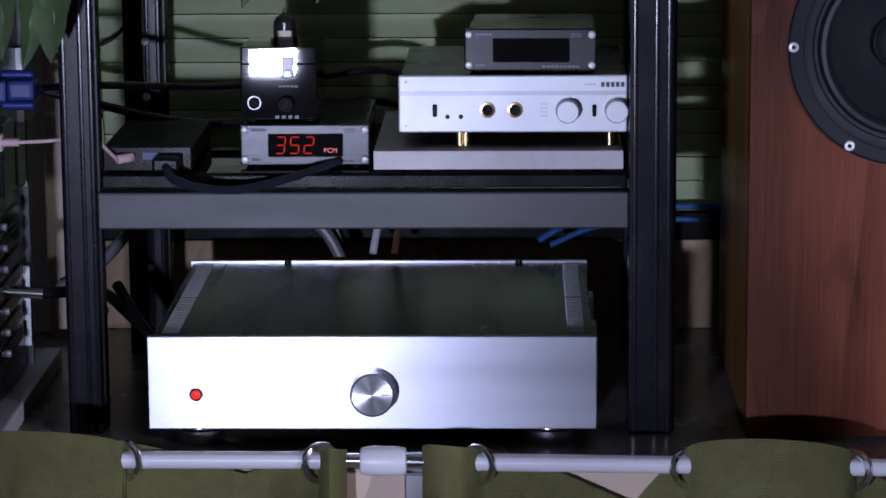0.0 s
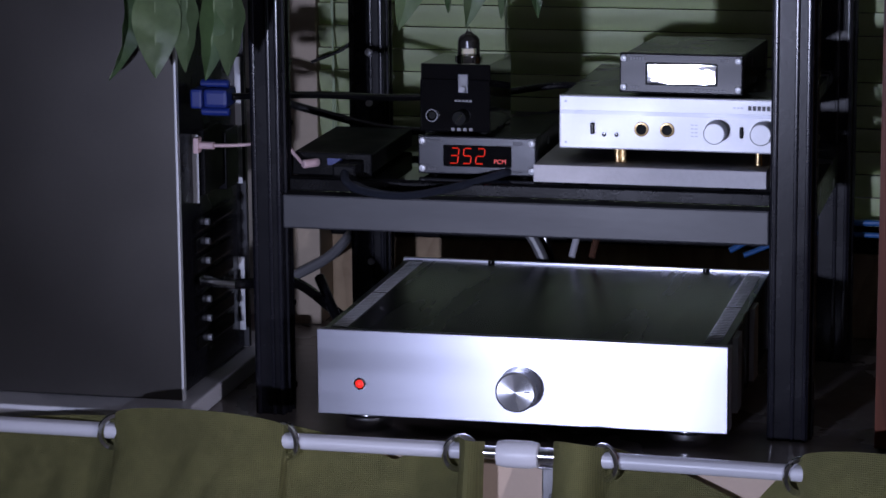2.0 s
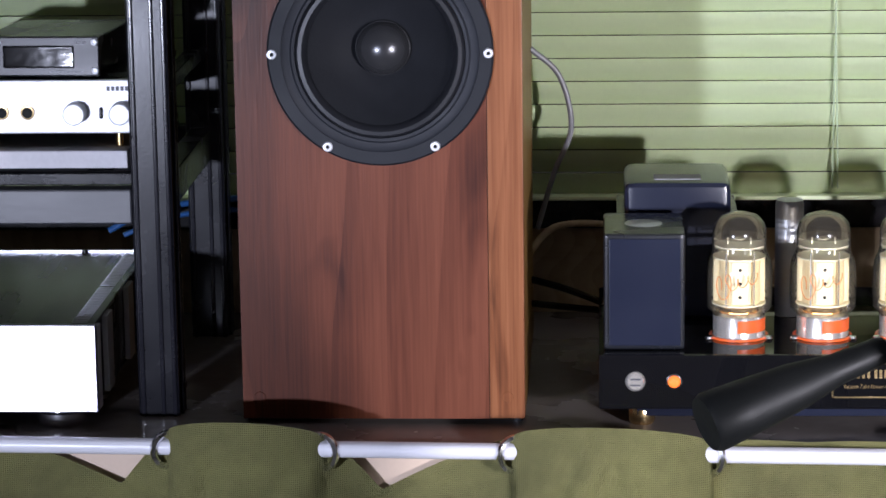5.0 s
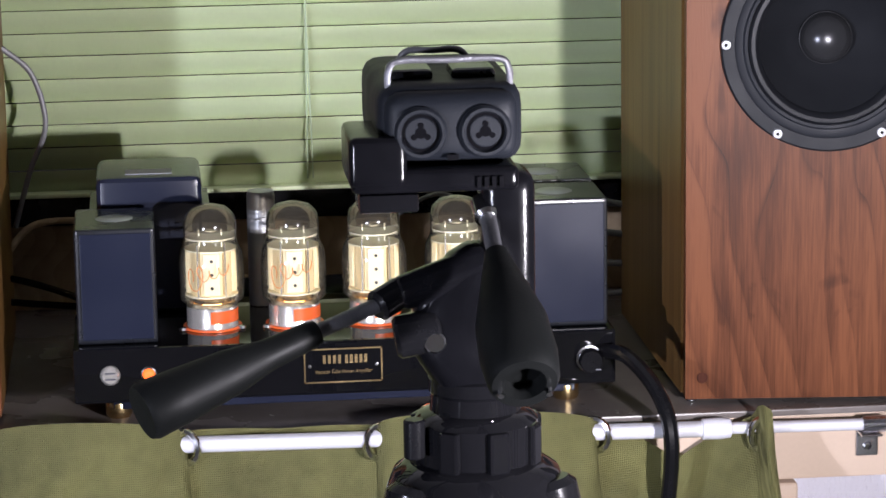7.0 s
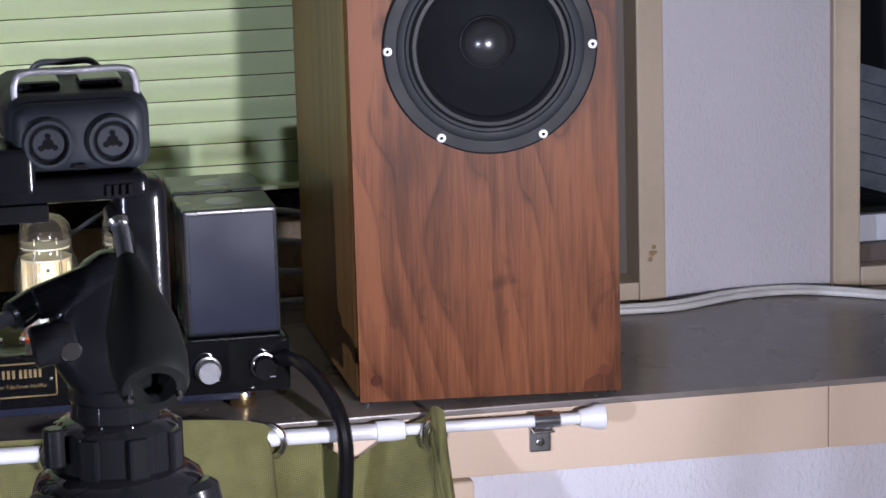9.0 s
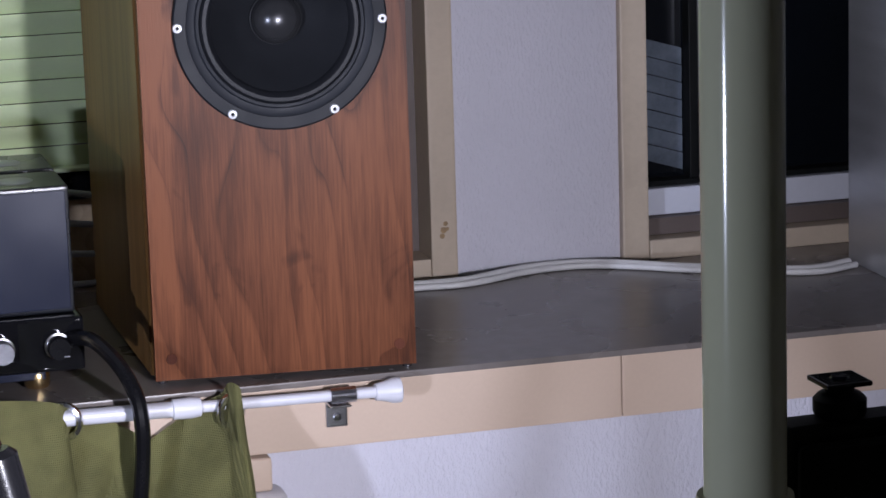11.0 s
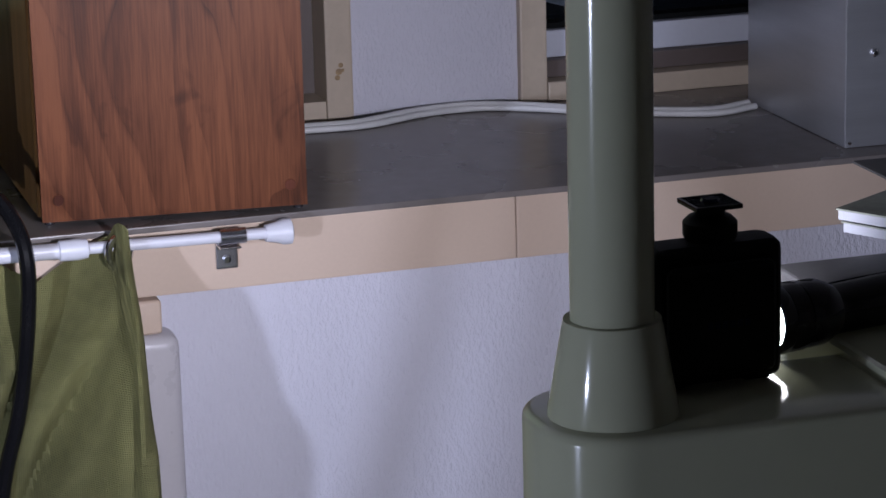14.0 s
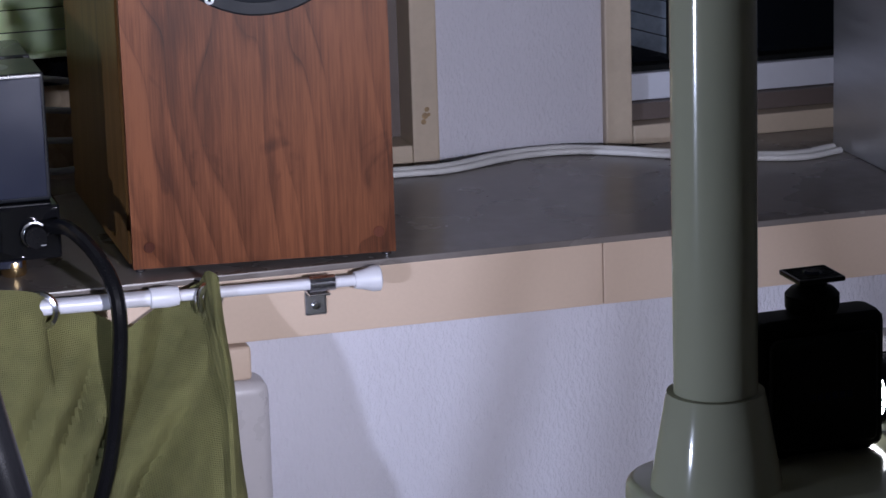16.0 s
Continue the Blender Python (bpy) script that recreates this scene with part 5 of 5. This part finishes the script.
# handle to the side
h1 = part("pan_handle", rod((0.922, -0.647, 0.2570), (0.906, -0.657, 0.2505), 0.0088, 18, bevel=0.002), "black_plastic", tp)
part("handle_rod", rod((0.911, -0.654, 0.2525), (0.869, -0.677, 0.2415), 0.0042, 16), "knob_grey", h1, "grey steel rod")
g0, g1 = Vector((0.873, -0.675, 0.2425)), Vector((0.779, -0.714, 0.2125))
L = (g1 - g0).length
gm = (g1 - g0).to_track_quat("Z", "Y").to_matrix().to_4x4()
part("grip", lathe([(0, 0), (0.0065, 0), (0.0075, 0.004), (0.0085, L * 0.28), (0.0125, L * 0.5), (0.0150, L * 0.8), (0.0160, L * 0.97), (0.0145, L), (0, L)], g0, seg=28, m=gm), "black_matt", h1, "black rubber grip")
# handle toward the viewer
h2 = part("tilt_handle", rod((0.967, -0.640, 0.3040), (0.968, -0.655, 0.2965), 0.0072, 18, bevel=0.002), "chrome", tp, "steel end fitting")
part("handle_rod", rod((0.968, -0.652, 0.298), (0.969, -0.682, 0.279), 0.0046, 16), "knob_grey", h2, "grey steel rod")
g0, g1 = Vector((0.9695, -0.676, 0.282)), Vector((0.9735, -0.757, 0.231))
L = (g1 - g0).length
gm = (g1 - g0).to_track_quat("Z", "Y").to_matrix().to_4x4()
part("grip", lathe([(0, 0), (0.0065, 0), (0.0072, 0.004), (0.0115, L * 0.22), (0.0192, L * 0.55), (0.0205, L * 0.8), (0.0190, L * 0.96), (0.017, L), (0.0115, L), (0.0105, L - 0.010), (0, L - 0.010)], g0, seg=28, m=gm), "black_matt", h2, "black rubber grip")

for sx in (-0.0125, 0.0125):
    part("grip_screw", rod((0.9735 + sx, -0.7555, 0.2275), (0.9735 + sx, -0.7590, 0.2255), 0.0016, 10), "chrome", h2)

rc = thing("audio_recorder", "dark grey handheld audio recorder with two sockets, on the tripod", "audio recorder", (TX - 0.0135, TY, 0.3285), 0)
part("body", box(-0.039, 0.039, -0.022, 0.10, 0.0, 0.043, 0.013, 4), "driver_frame", rc, "", True)
part("end_block", box(-0.036, 0.036, -0.028, -0.0, 0.002, 0.040, 0.012, 4), "driver_frame", rc, "", True)
for x in (-0.017, 0.0175):
    s = part("combo_socket", lathe([(0.0102, 0.0006), (0.0112, 0.0030), (0.0128, 0.0030), (0.0142, 0.0012), (0.0142, -0.002)], (x, -0.028, 0.0185), "y", 36), "driver_frame", rc, "black combination socket")
    part("socket_well", lathe([(0.0086, 0.0004), (0.0102, 0.0004)], (x, -0.028, 0.0185), "y", 32), "display", s)
    part("socket_face", lathe([(0, 0.0008), (0.0080, 0.0008), (0.0086, 0.0003)], (x, -0.028, 0.0185), "y", 28), "driver_frame", s)
    for k in range(3):
        a = radians(90 + 120 * k)
        part("pin_slot", rod((x + 0.0042 * math.cos(a), -0.0292, 0.0185 + 0.0042 * math.sin(a)), (x + 0.0042 * math.cos(a), -0.0275, 0.0185 + 0.0042 * math.sin(a)), 0.0016, 10), "display", s)
    part("socket_hub", rod((x, -0.0291, 0.0185), (x, -0.0275, 0.0185), 0.0030, 14), "display", s)
part("slot", box(-0.003, 0.003, -0.0288, -0.0275, 0.0035, 0.0065), "black_gloss", rc, "", False)
for (y, w, z0, z1) in ((-0.012, 0.0325, 0.038, 0.0550), (0.07, 0.0200, 0.04, 0.0485)):
    part("guard_bar", sweep([(-w, y, z0), (-w, y, z1 - 0.006), (-w + 0.006, y, z1), (0, y, z1), (w - 0.006, y, z1), (w, y, z1 - 0.006), (w, y, z0)], 0.0019, 10, 6), "knob_grey", rc, "bent metal guard")
for x in (-0.020, 0.014):
    part("top_dial", box(x - 0.011, x + 0.013, 0.0, 0.03, 0.041, 0.048, 0.003), "black_plastic", rc, "", False)

# ---------- drill-stand-like stand in the foreground ----------
MX, MY = 1.267, -1.115
ms = thing("microscope_stand", "grey-green enamelled instrument stand with a thick column", "stand", (0, 0, 0.004))
part("column", lathe([(0.0177, 0.20), (0.0177, 0.9), (0, 0.9)], (MX, MY, 0), seg=48), "green_enamel", ms, "smooth grey-green column")
part("cone", lathe([(0.0177, 0.2228), (0.0205, 0.2228), (0.0213, 0.2198), (0.0276, 0.184), (0.0276, 0.180)], (MX, MY, 0), seg=48), "green_enamel", ms, "tapered collar")
bm = box(MX - 0.0345, MX + 0.34, MY - 0.036, MY + 0.045, -0.30, 0.1815, 0.0)
es = [e for e in bm.edges if abs(e.verts[0].co.z - e.verts[1].co.z) > 0.1 and e.verts[0].co.x < MX]
bmesh.ops.bevel(bm, geom=es, offset=0.033, segments=8, profile=0.5, affect="EDGES")
es = [e for e in bm.edges if min(e.verts[0].co.z, e.verts[1].co.z) > 0.18]
bmesh.ops.bevel(bm, geom=es, offset=0.004, segments=3, profile=0.5, affect="EDGES")
part("base", bm, "green_enamel", ms, "rounded cast base")
part("side_block", box(MX + 0.121, MX + 0.45, MY - 0.037, MY + 0.11, -0.30, 0.1875, 0.003, 2), "green_enamel", ms, "", False)
part("pedestal", box(MX - 0.01, MX + 0.44, MY - 0.02, MY + 0.03, -1.004, -0.3005), "green_enamel", ms, "", False)

pl = thing("led_panel", "black video light panel seen from behind, standing on the stand", "video light", (1.322, -1.087, 0.1857), 2)
pl.scale = (0.94, 0.94, 0.95)
part("body", box(-0.0315, 0.0315, -0.012, 0.010, 0.001, 0.066, 0.006, 3), "black_matt", pl, "matt black casing", True)
part("battery", box(-0.0275, 0.0255, -0.019, -0.0115, 0.006, 0.058, 0.005, 3), "black_matt", pl, "", True)
part("diffuser", box(-0.028, 0.028, 0.0101, 0.0118, 0.006, 0.060, 0.001), "white_plastic", pl, "white diffuser", False)
bars(pl, -0.010, 0.012, -0.0192, 0.031, 0.0035, "grey_coat", 6)
part("swivel", lathe([(0.0, 0.066), (0.0115, 0.066), (0.0125, 0.068), (0.0125, 0.074), (0.010, 0.0765), (0.007, 0.0775), (0.007, 0.081), (0, 0.081)], (0, 0, 0), seg=28), "black_matt", pl)
part("shoe_plate", box(-0.0115, 0.0115, -0.0115, 0.0115, 0.081, 0.0835, 0.001), "black_plastic", pl, "hot-shoe foot", False)
part("shoe_boss", lathe([(0, 0.085), (0.004, 0.0848), (0.0045, 0.0835)], (0, 0, 0), seg=18), "grey_coat", pl)
for x in (-0.022, 0.02):
    part("foot", box(x - 0.006, x + 0.006, -0.008, 0.008, 0.0, 0.0012), "black_matt", pl, "", False)

fl = thing("flashlight", "lit black ribbed flashlight lying on the stand", "flashlight", (1.3575, -1.065, 0.2018), 12)
fl.scale = (0.95, 0.95, 0.95)
fm = Matrix.Rotation(radians(90), 4, "Y")
part("barrel", lathe([(0, 0.035), (0.0125, 0.035), (0.0125, 0.075), (0.0155, 0.080), (0.0155, 0.14), (0, 0.14)], seg=28, m=fm), "black_gloss", fl)
head = part("head", lathe([(0.0148, 0.0), (0.0168, 0.0), (0.0168, 0.006), (0.0155, 0.008), (0.0165, 0.010), (0.0165, 0.016), (0.015, 0.018), (0.016, 0.020), (0.016, 0.028), (0.0125, 0.036)], seg=32, m=fm), "black_gloss", fl, "ribbed black head")
part("lens", lathe([(0, 0.002), (0.0148, 0.002)], seg=28, m=fm), "torch", head, "lit white lens")

bk = thing("magazine", "magazine with pale page edges", "magazine", (1.483, -0.865, 0.1880), -58)
part("pages", box(0.001, 0.21, 0.001, 0.14, 0.0005, 0.0055), "paper", bk, "", False)
part("cover", box(0, 0.211, 0, 0.141, 0.0056, 0.0066), "cover", bk, "printed cover", False)
bk2 = thing("magazine", "second magazine under the first", "magazine", (1.485, -0.867, 0.1818), -60)
part("pages", box(0.001, 0.21, 0.001, 0.14, 0.0003, 0.0052), "paper", bk2, "", False)
part("cover", box(0, 0.211, 0, 0.141, 0.0053, 0.0062), "cover", bk2, "", False)
tb = thing("side_table", "dark table top beside the stand", "table")
part("top", box(1.43, 2.2, -1.0, -0.905, 0.162, 0.180, 0.002), "table_dark", tb, "", False)
for x in (1.75, 2.12):
    part("leg", box(x, x + 0.03, -0.98, -0.93, -1.0, 0.1618), "table_dark", tb, "", False)
part("riser", box(1.56, 2.2, -0.98, -0.72, 0.1802, 0.1816, 0.0003), "table_dark", tb, "", False)

# ---------- right end of the counter ----------
cs = thing("metal_case", "bare aluminium equipment case on the counter", "case", (1.904, 0.030, 0.0005), 0)
part("side", box(0, 0.002, 0.0, 0.211, 0.0, 0.30, 0.0004), "aluminium", cs, "brushed side", False)
part("front", box(0.0, 0.047, -0.002, 0.0, 0.0, 0.30, 0.0004), "aluminium", cs, "brushed front flange", False)
part("chassis", box(0.0025, 0.30, 0.004, 0.209, 0.001, 0.298), "black_metal", cs, "", False)
for x, z in ((0.004, 0.004), (0.043, 0.004)):
    part("rivet", lathe([(0, 0.0012), (0.0015, 0.001), (0.002, 0)], (x, -0.002, z), "y", 12), "chrome", cs)
part("screw", lathe([(0, 0.004), (0.0022, 0.0038), (0.0036, 0.0025), (0.0038, 0)], (0.0265, -0.002, 0.082), "y", 16), "chrome", cs)
part("front_panel", box(0.0475, 0.30, -0.001, 0.003, 0.0, 0.30), "black_gloss", cs, "", False)
cable("white cable lying along the foot of the wall", WHITE, 0.0042, "white_cable")
cable("second white cable beside it", [(p[0] + 0.004, p[1] - 0.008, 0.0035) for p in WHITE], 0.0030, "white_cable")


# ---------- trailing plant ----------
def leaf(tip, base, width, parent, bend, material="leaf"):
    tip, base = Vector(tip), Vector(base)
    axis = tip - base
    side = axis.cross(Vector((bend, -1, 0.1))).normalized()
    nrm = side.cross(axis).normalized()
    bm = bmesh.new()
    n = 12
    rows = []
    for k in range(n + 1):
        u = k / n
        w = width * 0.5 * (math.sin(math.pi * u ** 0.8) ** 0.8) * (1 - 0.35 * u) * 1.25
        w = max(w, 0.0004)
        c = base + axis * u + nrm * 0.010 * math.sin(u * 3.0) * bend
        rows.append([bm.verts.new(c + side * w * s + nrm * (0.006 * abs(s) + 0.0015 * math.sin(u * 19 + s * 3)) * (w / width * 2)) for s in (-1, -0.5, 0, 0.5, 1)])
    for a, b in zip(rows, rows[1:]):
        for k in range(4):
            bm.faces.new((a[k], a[k + 1], b[k + 1], b[k]))
    bmesh.ops.solidify(bm, geom=bm.faces[:], thickness=0.0004)
    lf = part("leaf", bm, material, parent, "pointed green leaf")
    part("midrib", sweep([base + axis * u + nrm * (0.010 * math.sin(u * 3.0) * bend - 0.0006) for u in (0, 0.33, 0.66, 0.97)], 0.0006, 6, 4), "vein", lf)


pt = thing("trailing_plant", "green trailing houseplant with pointed leaves hanging from above", "plant")
for pts in (((-0.06, 0.02, 0.62), (-0.07, 0.0, 0.45), (-0.066, 0.0, 0.362)), ((0.17, 0.03, 0.62), (0.16, 0.005, 0.45), (0.16, 0.0, 0.385))):
    part("stem", sweep(pts, 0.0018, 8), "vein", pt)
for tip, base, w, b, m in LEAVES:
    leaf(tip, base, w, pt, b, m)
